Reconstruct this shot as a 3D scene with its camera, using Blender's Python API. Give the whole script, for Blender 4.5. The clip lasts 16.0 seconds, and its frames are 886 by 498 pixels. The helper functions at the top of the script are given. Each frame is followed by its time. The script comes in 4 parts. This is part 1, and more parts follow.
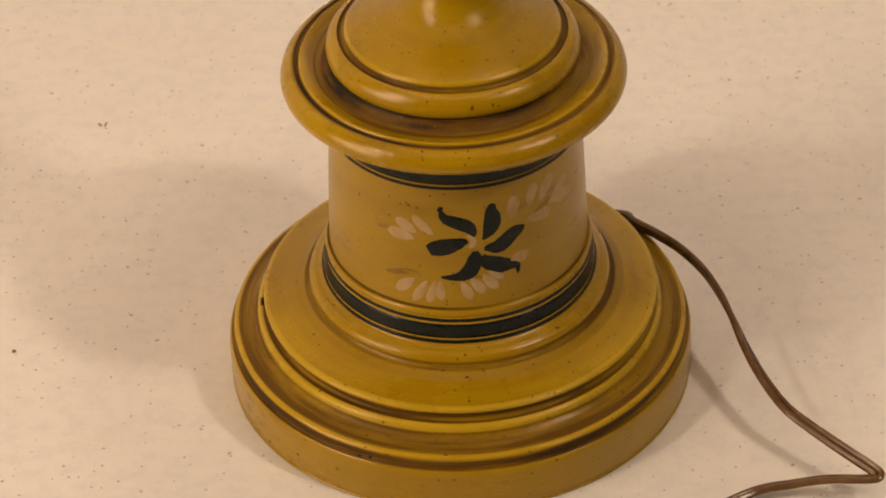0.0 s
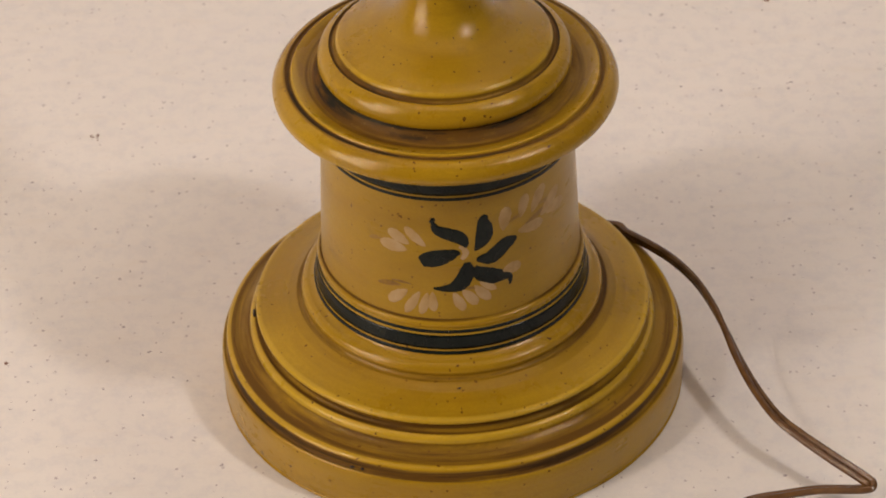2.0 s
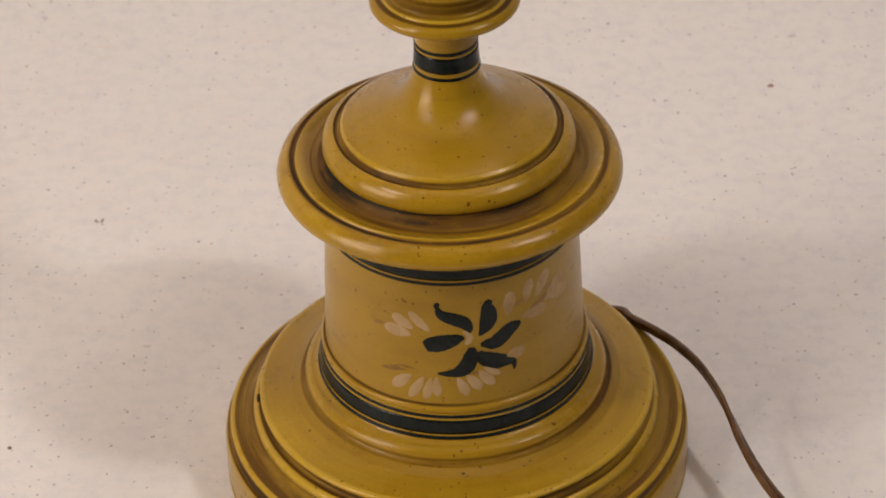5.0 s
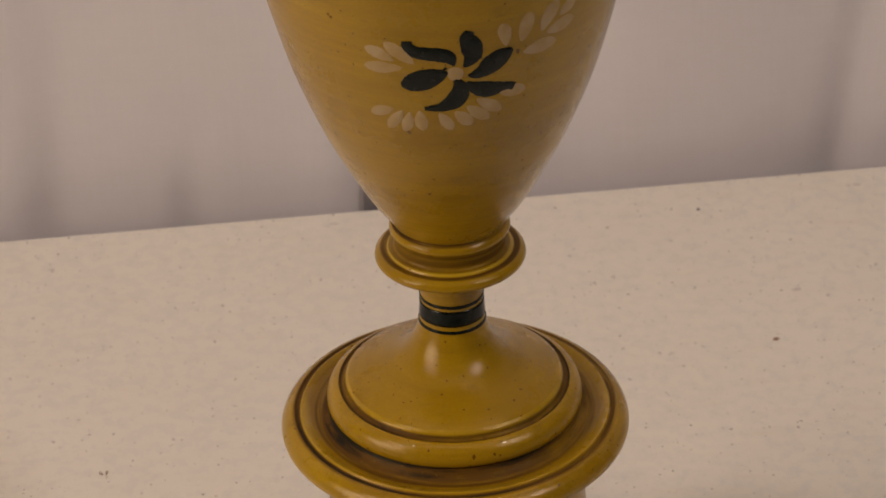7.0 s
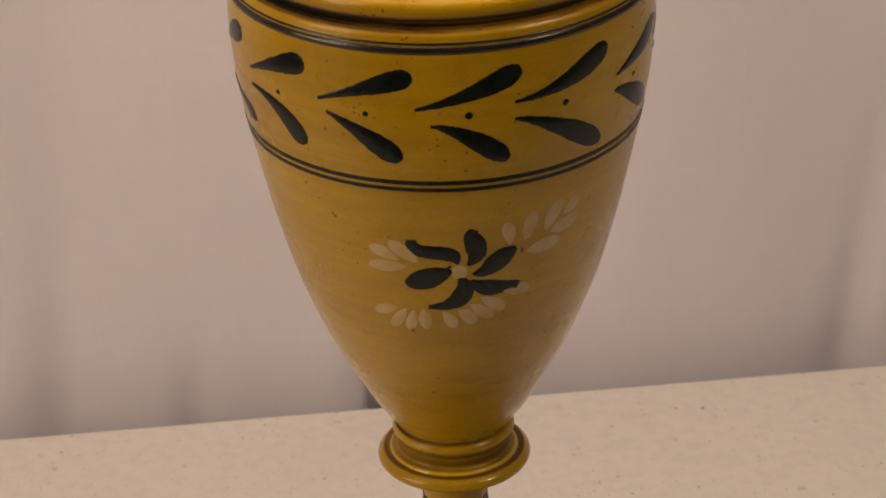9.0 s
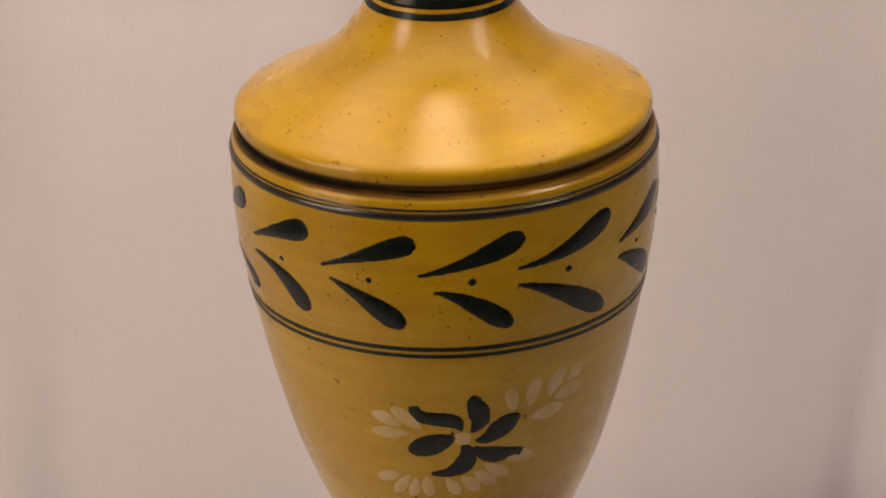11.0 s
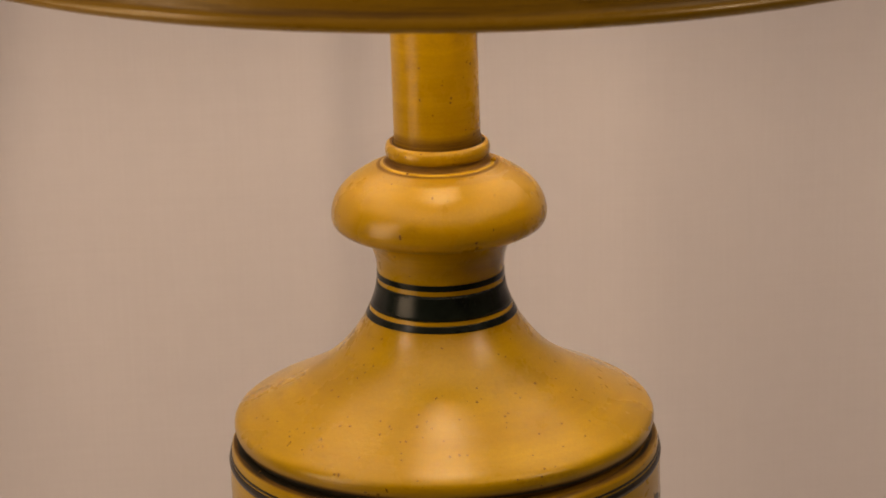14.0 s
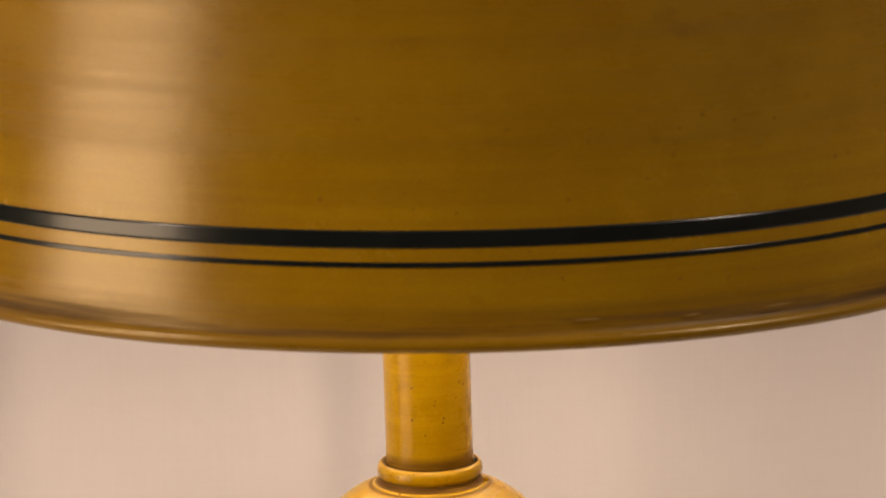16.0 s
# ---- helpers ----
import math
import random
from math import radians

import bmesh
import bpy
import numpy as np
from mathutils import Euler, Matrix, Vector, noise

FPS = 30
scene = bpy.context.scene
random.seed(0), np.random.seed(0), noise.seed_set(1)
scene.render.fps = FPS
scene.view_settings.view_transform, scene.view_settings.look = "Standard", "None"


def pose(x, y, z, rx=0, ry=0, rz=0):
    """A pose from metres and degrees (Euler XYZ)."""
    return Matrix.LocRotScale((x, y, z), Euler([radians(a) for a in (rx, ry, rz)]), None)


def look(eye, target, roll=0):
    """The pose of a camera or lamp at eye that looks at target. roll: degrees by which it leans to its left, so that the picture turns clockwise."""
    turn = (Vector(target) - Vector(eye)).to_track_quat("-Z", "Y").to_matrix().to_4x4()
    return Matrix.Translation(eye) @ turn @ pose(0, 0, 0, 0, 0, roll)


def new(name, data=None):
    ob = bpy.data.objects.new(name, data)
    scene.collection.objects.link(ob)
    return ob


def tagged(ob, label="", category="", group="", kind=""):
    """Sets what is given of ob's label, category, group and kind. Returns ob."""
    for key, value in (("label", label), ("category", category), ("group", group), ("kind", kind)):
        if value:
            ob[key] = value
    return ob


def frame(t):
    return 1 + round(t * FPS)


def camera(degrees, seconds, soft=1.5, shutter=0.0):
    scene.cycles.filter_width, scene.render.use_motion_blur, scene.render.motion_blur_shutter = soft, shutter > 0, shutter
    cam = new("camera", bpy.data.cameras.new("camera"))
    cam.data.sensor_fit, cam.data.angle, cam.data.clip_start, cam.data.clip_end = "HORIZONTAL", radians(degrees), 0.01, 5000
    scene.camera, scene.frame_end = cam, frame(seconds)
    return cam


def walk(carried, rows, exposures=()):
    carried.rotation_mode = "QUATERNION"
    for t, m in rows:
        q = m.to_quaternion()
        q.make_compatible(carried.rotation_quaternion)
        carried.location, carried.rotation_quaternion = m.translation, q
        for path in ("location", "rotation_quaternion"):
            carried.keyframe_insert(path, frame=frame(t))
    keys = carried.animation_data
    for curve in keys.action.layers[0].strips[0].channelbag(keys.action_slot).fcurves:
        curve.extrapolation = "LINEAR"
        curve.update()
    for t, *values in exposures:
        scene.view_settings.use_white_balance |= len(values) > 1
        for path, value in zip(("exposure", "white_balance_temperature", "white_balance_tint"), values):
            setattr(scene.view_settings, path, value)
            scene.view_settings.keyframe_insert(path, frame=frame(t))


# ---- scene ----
# The camera stands on a tripod in front of the lamp and tilts slowly upward.
EYE = Vector((0.0, -0.848, 0.7153))
# seconds, degrees below the horizon, degrees to the right
TILT = [(0.0, 37.997, -0.411), (0.5, 37.941, -0.243), (1.0, 37.869, -0.016), (1.5, 37.811, -0.237),
        (2.0, 37.777, -0.200), (2.5, 37.833, -0.194), (3.0, 37.886, -0.308), (3.2, 37.882, -0.308),
        (5.3, 35.336, -0.216), (5.5, 34.779, -0.214), (6.0, 33.285, -0.201), (6.5, 32.170, -0.182),
        (7.0, 30.932, -0.172), (7.5, 29.781, -0.188), (8.0, 28.862, -0.187), (8.5, 27.945, -0.142),
        (9.0, 26.911, -0.127), (9.2, 26.445, -0.205), (11.3, 22.819, -0.045), (11.5, 22.262, 0.038),
        (12.0, 21.279, 0.152), (12.5, 20.729, 0.105), (13.0, 19.726, 0.008), (13.5, 18.499, 0.020),
        (14.0, 17.207, 0.063), (14.5, 15.605, 0.188), (15.0, 14.054, 0.311), (15.5, 12.515, 0.345),
        (16.0, 10.730, 0.373)]


def aim(down, right):
    a, b = radians(down), radians(right)
    way = Vector((math.sin(b) * math.cos(a), math.cos(b) * math.cos(a), -math.sin(a)))
    return look(EYE, EYE + way, -1.73 - 0.026 * (down - 29.1))


cam = camera(17.82, 16.0, soft=1.7)
cam.data.dof.use_dof, cam.data.dof.focus_distance, cam.data.dof.aperture_fstop = True, 0.95, 40
walk(cam, [(t, aim(p, y)) for t, p, y in TILT],
     exposures=[(0.0, -0.04, 7500, 13), (0.5, 0.01, 7120, 11), (1.0, 0.01, 6560, 12), (1.5, 0.01, 6280, 12),
                (2.5, 0.01, 5880, 13), (3.0, 0.00, 5740, 13), (5.5, 0.00, 5760, 11), (6.0, -0.21, 5950, 13),
                (6.5, -0.45, 6220, 13), (7.0, -0.54, 6580, 13), (7.5, -0.55, 6790, 13), (8.0, -0.60, 6960, 15),
                (9.0, -0.46, 6930, 16), (11.5, -0.19, 6450, 13), (12.0, -0.48, 6800, 13), (12.5, -0.64, 6870, 15),
                (13.0, -0.69, 7230, 14), (13.5, -0.71, 7560, 13), (14.0, -0.69, 7580, 15), (14.5, -0.66, 8170, 16),
                (15.0, -0.81, 8400, 16), (15.5, -0.49, 8340, 17), (16.0, -0.20, 7480, 15)])

# ---- light: two room lights high in front, a broad unseen source to the left, the lamp's own bulb, dim ambient background ----
world = bpy.data.worlds.new("room_air")
world.use_nodes = True
world.node_tree.nodes["Background"].inputs[0].default_value = (1.0, 0.86, 0.76, 1)
world.node_tree.nodes["Background"].inputs[1].default_value = 0.09
scene.world = world


def area_light(name, eye, target, width, height, power, colour):
    data = bpy.data.lights.new(name, "AREA")
    data.shape, data.size, data.size_y = "RECTANGLE", width, height
    data.energy, data.color = power, colour
    ob = new(name, data)
    ob.matrix_world = look(eye, target)
    return ob


area_light("room_light_right", (1.20, -0.69, 1.57), (0, 0, 0.2), 0.16, 0.13, 11.2, (1.0, 0.87, 0.75))
area_light("room_light_left", (-1.30, -0.75, 1.57), (0, 0, 0.25), 0.14, 0.16, 6.6, (1.0, 0.87, 0.75))
# unseen broad source, known only by its reflection in the lamp's shade
area_light("broad_light_left", (-1.365, -0.700, 0.55), (0, 0, 0.58), 0.72, 0.76, 12.5, (1.0, 0.79, 0.57))
area_light("room_light_left_low", (-1.24, -0.90, 1.10), (0, 0, 0.45), 0.08, 0.08, 2.6, (1.0, 0.85, 0.70))
bulb_data = bpy.data.lights.new("bulb_light", "POINT")
bulb_data.energy, bulb_data.color, bulb_data.shadow_soft_size = 3.1, (1.0, 0.835, 0.650), 0.027
new("bulb_light", bulb_data).location = (0, 0, 0.648)


# ---- materials ----
def material(name):
    m = bpy.data.materials.new(name)
    m.use_nodes = True
    t = m.node_tree
    return m, t, t.nodes["Principled BSDF"]


def node(t, kind, **values):
    n = t.nodes.new(kind)
    for key, value in values.items():
        n.inputs[key].default_value = value
    return n


def coords(t, scale):
    """Object coordinates stretched by scale."""
    c = t.nodes.new("ShaderNodeTexCoord")
    m = node(t, "ShaderNodeMapping", Scale=scale)
    t.links.new(c.outputs["Object"], m.inputs["Vector"])
    return m.outputs["Vector"]


def turned(t, round_scale, line_scale):
    """Object coordinates in which lines run round the lamp's axis on upright and on level surfaces alike."""
    c = t.nodes.new("ShaderNodeTexCoord")
    sep = t.nodes.new("ShaderNodeSeparateXYZ")
    t.links.new(c.outputs["Object"], sep.inputs[0])
    flat = t.nodes.new("ShaderNodeVectorMath")
    flat.operation = "MULTIPLY"
    t.links.new(c.outputs["Object"], flat.inputs[0])
    flat.inputs[1].default_value = (1, 1, 0)
    far = t.nodes.new("ShaderNodeVectorMath")
    far.operation = "LENGTH"
    t.links.new(flat.outputs[0], far.inputs[0])
    add = t.nodes.new("ShaderNodeMath")
    t.links.new(sep.outputs["Z"], add.inputs[0])
    t.links.new(far.outputs["Value"], add.inputs[1])
    join = t.nodes.new("ShaderNodeCombineXYZ")
    t.links.new(sep.outputs["X"], join.inputs[0])
    t.links.new(sep.outputs["Y"], join.inputs[1])
    t.links.new(add.outputs[0], join.inputs[2])
    m = node(t, "ShaderNodeMapping", Scale=(round_scale, round_scale, line_scale))
    t.links.new(join.outputs[0], m.inputs["Vector"])
    return m.outputs["Vector"]


def noise_of(t, vector, scale, detail=4.0, rough=0.6):
    n = node(t, "ShaderNodeTexNoise", Scale=scale, Detail=detail, Roughness=rough)
    t.links.new(vector, n.inputs["Vector"])
    return n.outputs["Fac"]


def ramp(t, fac, stops):
    r = t.nodes.new("ShaderNodeValToRGB")
    e = r.color_ramp.elements
    while len(e) < len(stops):
        e.new(0.5)
    for el, (p, c) in zip(e, stops):
        el.position, el.color = p, (*c, 1) if len(c) == 3 else c
    t.links.new(fac, r.inputs["Fac"])
    return r.outputs["Color"]


def mix(t, fac, a, b, blend="MIX"):
    m = t.nodes.new("ShaderNodeMix")
    m.data_type, m.blend_type = "RGBA", blend
    for value, slot in ((fac, 0), (a, 6), (b, 7)):
        if hasattr(value, "is_linked"):
            t.links.new(value, m.inputs[slot])
        elif slot == 0:
            m.inputs[0].default_value = value
        else:
            m.inputs[slot].default_value = (*value, 1)
    return m.outputs[2]


def bump(t, bsdf, height, strength, distance):
    b = node(t, "ShaderNodeBump", Strength=strength, Distance=distance)
    t.links.new(height, b.inputs["Height"])
    t.links.new(b.outputs["Normal"], bsdf.inputs["Normal"])


def specks(t, scale, keep, size, stretch=(1, 1, 1)):
    """1 inside a few scattered specks, 0 outside."""
    v = t.nodes.new("ShaderNodeTexVoronoi")
    v.inputs["Scale"].default_value = scale
    where = coords(t, stretch)
    # ragged outlines
    n = node(t, "ShaderNodeTexNoise", Scale=scale * 5.0, Detail=2.0)
    t.links.new(where, n.inputs["Vector"])
    push = t.nodes.new("ShaderNodeVectorMath")
    push.operation = "MULTIPLY_ADD"
    t.links.new(n.outputs["Color"], push.inputs[0])
    push.inputs[1].default_value = (0.35 / scale,) * 3
    t.links.new(where, push.inputs[2])
    t.links.new(push.outputs[0], v.inputs["Vector"])
    sep = t.nodes.new("ShaderNodeSeparateColor")
    t.links.new(v.outputs["Color"], sep.inputs[0])
    pick = t.nodes.new("ShaderNodeMath")
    pick.operation = "LESS_THAN"
    t.links.new(sep.outputs[0], pick.inputs[0])
    pick.inputs[1].default_value = keep
    # speck size differs from cell to cell
    big = t.nodes.new("ShaderNodeMath")
    big.operation = "MULTIPLY"
    t.links.new(sep.outputs[1], big.inputs[0])
    big.inputs[1].default_value = size
    near = t.nodes.new("ShaderNodeMath")
    near.operation = "LESS_THAN"
    t.links.new(v.outputs["Distance"], near.inputs[0])
    t.links.new(big.outputs[0], near.inputs[1])
    both = t.nodes.new("ShaderNodeMath")
    both.operation = "MULTIPLY"
    t.links.new(pick.outputs[0], both.inputs[0])
    t.links.new(near.outputs[0], both.inputs[1])
    return both.outputs[0]


def lamp_paint(name, light, dark, streaks, rough=0.34, spots=1.0, broad_size=(14, 14, 70), gloss=0.19, coat_weight=0.64, shine=0.3, ripples=0.22):
    """Mustard enamel with a brown antiquing glaze wiped round on the lathe, thick in the grooves, and brown fly specks."""
    m, t, b = material(name)
    streak = noise_of(t, turned(t, 9, 330), 1.0, 7, 0.68)
    broad = noise_of(t, coords(t, broad_size), 1.0, 4)
    cloud = noise_of(t, coords(t, (1, 1, 1)), 30, 5, 0.65)
    body = mix(t, ramp(t, streak, [(0.34, (streaks,) * 3), (0.66, (0, 0, 0))]), light, dark)
    wipe = noise_of(t, turned(t, 6, 120), 1.0, 5, 0.62)
    body = mix(t, ramp(t, wipe, [(0.40, (0, 0, 0)), (0.68, (0.34,) * 3)]), body, (light[0] * 0.82, light[1] * 0.74, light[2] * 2.0))
    body = mix(t, ramp(t, broad, [(0.36, (0.35,) * 3), (0.60, (0, 0, 0))]), body, dark)
    body = mix(t, ramp(t, cloud, [(0.36, (0.30,) * 3), (0.62, (0, 0, 0))]), body, dark)
    grain = noise_of(t, coords(t, (1, 1, 1.6)), 900, 3, 0.7)
    body = mix(t, ramp(t, grain, [(0.35, (0.28,) * 3), (0.65, (0, 0, 0))]), body, dark)
    smudge = noise_of(t, coords(t, (1, 1, 1.8)), 42, 6, 0.7)
    body = mix(t, ramp(t, smudge, [(0.60, (0, 0, 0)), (0.78, (0.6,) * 3)]), body, (0.13, 0.065, 0.006))
    # glaze in the grooves, ragged by the streaks
    w = t.nodes.new("ShaderNodeAttribute")
    w.attribute_name = "wash"
    rag = t.nodes.new("ShaderNodeMath")
    rag.operation = "MULTIPLY_ADD"
    lines = ramp(t, streak, [(0.40, (0, 0, 0)), (0.60, (1, 1, 1))])
    t.links.new(lines, rag.inputs[0])
    rag.inputs[1].default_value, rag.inputs[2].default_value = 1.3, 0.35
    amount = t.nodes.new("ShaderNodeMath")
    amount.operation = "MULTIPLY"
    t.links.new(w.outputs["Fac"], amount.inputs[0])
    t.links.new(rag.outputs[0], amount.inputs[1])
    half = t.nodes.new("ShaderNodeMath")
    half.operation = "MULTIPLY"
    half.inputs[1].default_value = 0.5
    t.links.new(amount.outputs[0], half.inputs[0])
    g = ramp(t, half.outputs[0], [(0.0, (0, 0, 0)), (0.25, (0.55,) * 3), (0.5, (0.93,) * 3), (0.8, (1, 1, 1))])
    body = mix(t, g, body, (0.098, 0.043, 0.006))
    # wash near 2 turns near-black
    black_wash = ramp(t, half.outputs[0], [(0.66, (0, 0, 0)), (0.95, (1, 1, 1))])
    body = mix(t, black_wash, body, (0.010, 0.010, 0.007))
    # below 0 the ridges get a paler edge, wear and highlight in one colour
    worn = t.nodes.new("ShaderNodeMath")
    worn.operation, worn.use_clamp = "MULTIPLY", True
    t.links.new(w.outputs["Fac"], worn.inputs[0])
    worn.inputs[1].default_value = -1.0
    body = mix(t, worn.outputs[0], body, (0.62, 0.42, 0.03))
    fine = specks(t, 170, 0.48 * spots, 0.13)
    tiny = specks(t, 420, 0.65 * spots, 0.19)
    large = specks(t, 82, 0.60 * spots, 0.08)
    body = mix(t, tiny, body, (0.15, 0.075, 0.010))
    body = mix(t, fine, body, (0.12, 0.055, 0.009))
    body = mix(t, large, body, (0.09, 0.04, 0.008))
    t.links.new(body, b.inputs["Base Color"])
    r = mix(t, g, ramp(t, cloud, [(0.3, (rough - 0.05,) * 3), (0.7, (rough + 0.10,) * 3)]), (0.6, 0.6, 0.6))
    t.links.new(r, b.inputs["Roughness"])
    b.inputs["Specular IOR Level"].default_value = shine
    b.inputs["Specular Tint"].default_value = (1.0, 0.83, 0.50, 1)
    coat = ramp(t, half.outputs[0], [(0.0, (coat_weight,) * 3), (0.4, (0.06,) * 3)])
    t.links.new(coat, b.inputs["Coat Weight"])
    b.inputs["Coat Roughness"].default_value = gloss
    peel = noise_of(t, coords(t, (1, 1, 1)), 330, 4, 0.68)
    bump(t, b, mix(t, 0.45, mix(t, 0.42, streak, cloud), peel), 0.40, 0.0006)
    # the clear coat lies over the brush marks with a fine ripple of its own
    ripple = mix(t, 0.62, noise_of(t, coords(t, (1, 1, 1)), 820, 3, 0.7), mix(t, 0.2, streak, peel))
    skin = node(t, "ShaderNodeBump", Strength=ripples, Distance=0.0010)
    t.links.new(ripple, skin.inputs["Height"])
    t.links.new(skin.outputs["Normal"], b.inputs["Coat Normal"])
    return m


def flat_paint(name, colour, other, rough=0.4, scale=180):
    m, t, b = material(name)
    n = noise_of(t, coords(t, (1, 1, 1)), scale, 5)
    t.links.new(mix(t, ramp(t, n, [(0.35, (0, 0, 0)), (0.7, (1, 1, 1))]), colour, other), b.inputs["Base Color"])
    b.inputs["Roughness"].default_value = rough
    bump(t, b, n, 0.15, 0.0004)
    return m


YELLOW = lamp_paint("mustard_enamel", (0.475, 0.298, 0.006), (0.26, 0.138, 0.003), 0.50, 0.26, 0.45, gloss=0.085, coat_weight=0.52, shine=0.22, ripples=0.38)
SHADE_PAINT = lamp_paint("shade_enamel", (0.425, 0.245, 0.0045), (0.22, 0.108, 0.003), 0.40, 0.21, 0.0, (4, 4, 30), 0.20, 0.45, 0.55)
BLACK = flat_paint("green_black_paint", (0.0035, 0.0065, 0.0055), (0.009, 0.013, 0.011), 0.22)
BLACK.node_tree.nodes["Principled BSDF"].inputs["Specular IOR Level"].default_value = 0.22
BEAD_BLACK = flat_paint("worn_black_bead", (0.006, 0.006, 0.005), (0.024, 0.016, 0.008), 0.24, 420)
SHADE_BLACK = flat_paint("shade_black_enamel", (0.003, 0.006, 0.007), (0.006, 0.010, 0.010), 0.20)
CREAM = flat_paint("worn_cream_paint", (0.50, 0.37, 0.20), (0.42, 0.28, 0.09), 0.45, 170)
PINKISH = flat_paint("pinkish_cream_paint", (0.46, 0.32, 0.165), (0.385, 0.24, 0.075), 0.45, 170)
RUBBED = flat_paint("rubbed_cream_paint", (0.44, 0.29, 0.12), (0.31, 0.18, 0.035), 0.45, 230)
SMEAR = flat_paint("brown_glaze_smear", (0.28, 0.15, 0.006), (0.15, 0.072, 0.006), 0.45, 260)
INNER = flat_paint("shade_inside_white", (0.76, 0.71, 0.62), (0.68, 0.62, 0.53), 0.6, 30)


def table_material():
    m, t, b = material("speckled_laminate")
    cloud = noise_of(t, coords(t, (1, 1, 1)), 7, 4)
    smear = noise_of(t, coords(t, (40, 160, 1)), 1.0, 4)
    mottle = noise_of(t, coords(t, (1, 1, 1)), 130, 5, 0.75)
    col = mix(t, ramp(t, cloud, [(0.3, (0, 0, 0)), (0.7, (1, 1, 1))]), (0.80, 0.768, 0.725), (0.76, 0.728, 0.685))
    col = mix(t, ramp(t, mottle, [(0.45, (0, 0, 0)), (0.75, (0.8,) * 3)]), col, (0.66, 0.645, 0.645))
    col = mix(t, ramp(t, smear, [(0.54, (0, 0, 0)), (0.76, (0.26, 0.26, 0.26))]), col, (0.69, 0.62, 0.53))
    col = mix(t, specks(t, 120, 0.14, 0.15, (0.6, 1, 0.001)), col, (0.60, 0.56, 0.55))
    col = mix(t, specks(t, 190, 0.40, 0.15, (1, 1, 0.001)), col, (0.38, 0.34, 0.35))
    col = mix(t, specks(t, 95, 0.30, 0.075, (1, 1, 0.001)), col, (0.17, 0.14, 0.14))
    col = mix(t, specks(t, 330, 0.35, 0.22, (1, 1, 0.001)), col, (0.50, 0.45, 0.45))
    t.links.new(col, b.inputs["Base Color"])
    b.inputs["Roughness"].default_value = 0.55
    bump(t, b, noise_of(t, coords(t, (1, 1, 1)), 500, 3), 0.12, 0.0006)
    return m


def cloth_material():
    m, t, b = material("white_curtain_cloth")
    warp = noise_of(t, coords(t, (900, 900, 14)), 1.0, 3)
    weft = noise_of(t, coords(t, (14, 14, 900)), 1.0, 3)
    weave = mix(t, 0.5, warp, weft)
    slub = noise_of(t, coords(t, (90, 90, 90)), 1.0, 4, 0.7)
    weave = mix(t, 0.35, weave, slub)
    col = mix(t, ramp(t, weave, [(0.38, (0, 0, 0)), (0.62, (1, 1, 1))]), (0.622, 0.606, 0.664), (0.600, 0.584, 0.641))
    t.links.new(col, b.inputs["Base Color"])
    b.inputs["Roughness"].default_value = 0.9
    bump(t, b, weave, 0.35, 0.0008)
    return m


TABLE_TOP = table_material()
CLOTH = cloth_material()
CORD = flat_paint("brown_vinyl", (0.085, 0.037, 0.010), (0.15, 0.075, 0.022), 0.24, 140)
DARK_METAL = flat_paint("dark_grey_metal", (0.07, 0.065, 0.07), (0.05, 0.05, 0.055), 0.5)
STRIP_GREY = flat_paint("dark_strip_grey", (0.22, 0.205, 0.23), (0.17, 0.155, 0.18), 0.8, 500)
STAIN = flat_paint("brown_stain", (0.20, 0.10, 0.07), (0.36, 0.24, 0.19), 0.7, 700)
WALL = flat_paint("room_wall_paint", (0.52, 0.47, 0.42), (0.48, 0.43, 0.38), 0.8, 6)
FLOOR = flat_paint("room_carpet", (0.22, 0.19, 0.16), (0.28, 0.24, 0.20), 0.95, 60)


# ---- mesh helpers ----
def part(name, bm, mats, parent=None, label=""):
    me = bpy.data.meshes.new(name)
    bm.to_mesh(me)
    bm.free()
    for m in mats if isinstance(mats, (list, tuple)) else [mats]:
        me.materials.append(m)
    ob = new(name, me)
    if parent:
        ob.parent = parent
    return tagged(ob, label)


def curve_through(points, steps):
    """A smooth run through the points (Catmull-Rom)."""
    if len(points) < 3:
        return list(points)
    p = [points[0], *points, points[-1]]
    out = []
    for i in range(1, len(p) - 2):
        a, b, c, d = (np.array(q, float) for q in p[i - 1:i + 3])
        for k in range(steps):
            u = k / steps
            out.append(tuple(0.5 * (2 * b + (c - a) * u + (2 * a - 5 * b + 4 * c - d) * u * u
                                    + (3 * b - a - 3 * c + d) * u ** 3)))
    return out + [tuple(points[-1])]


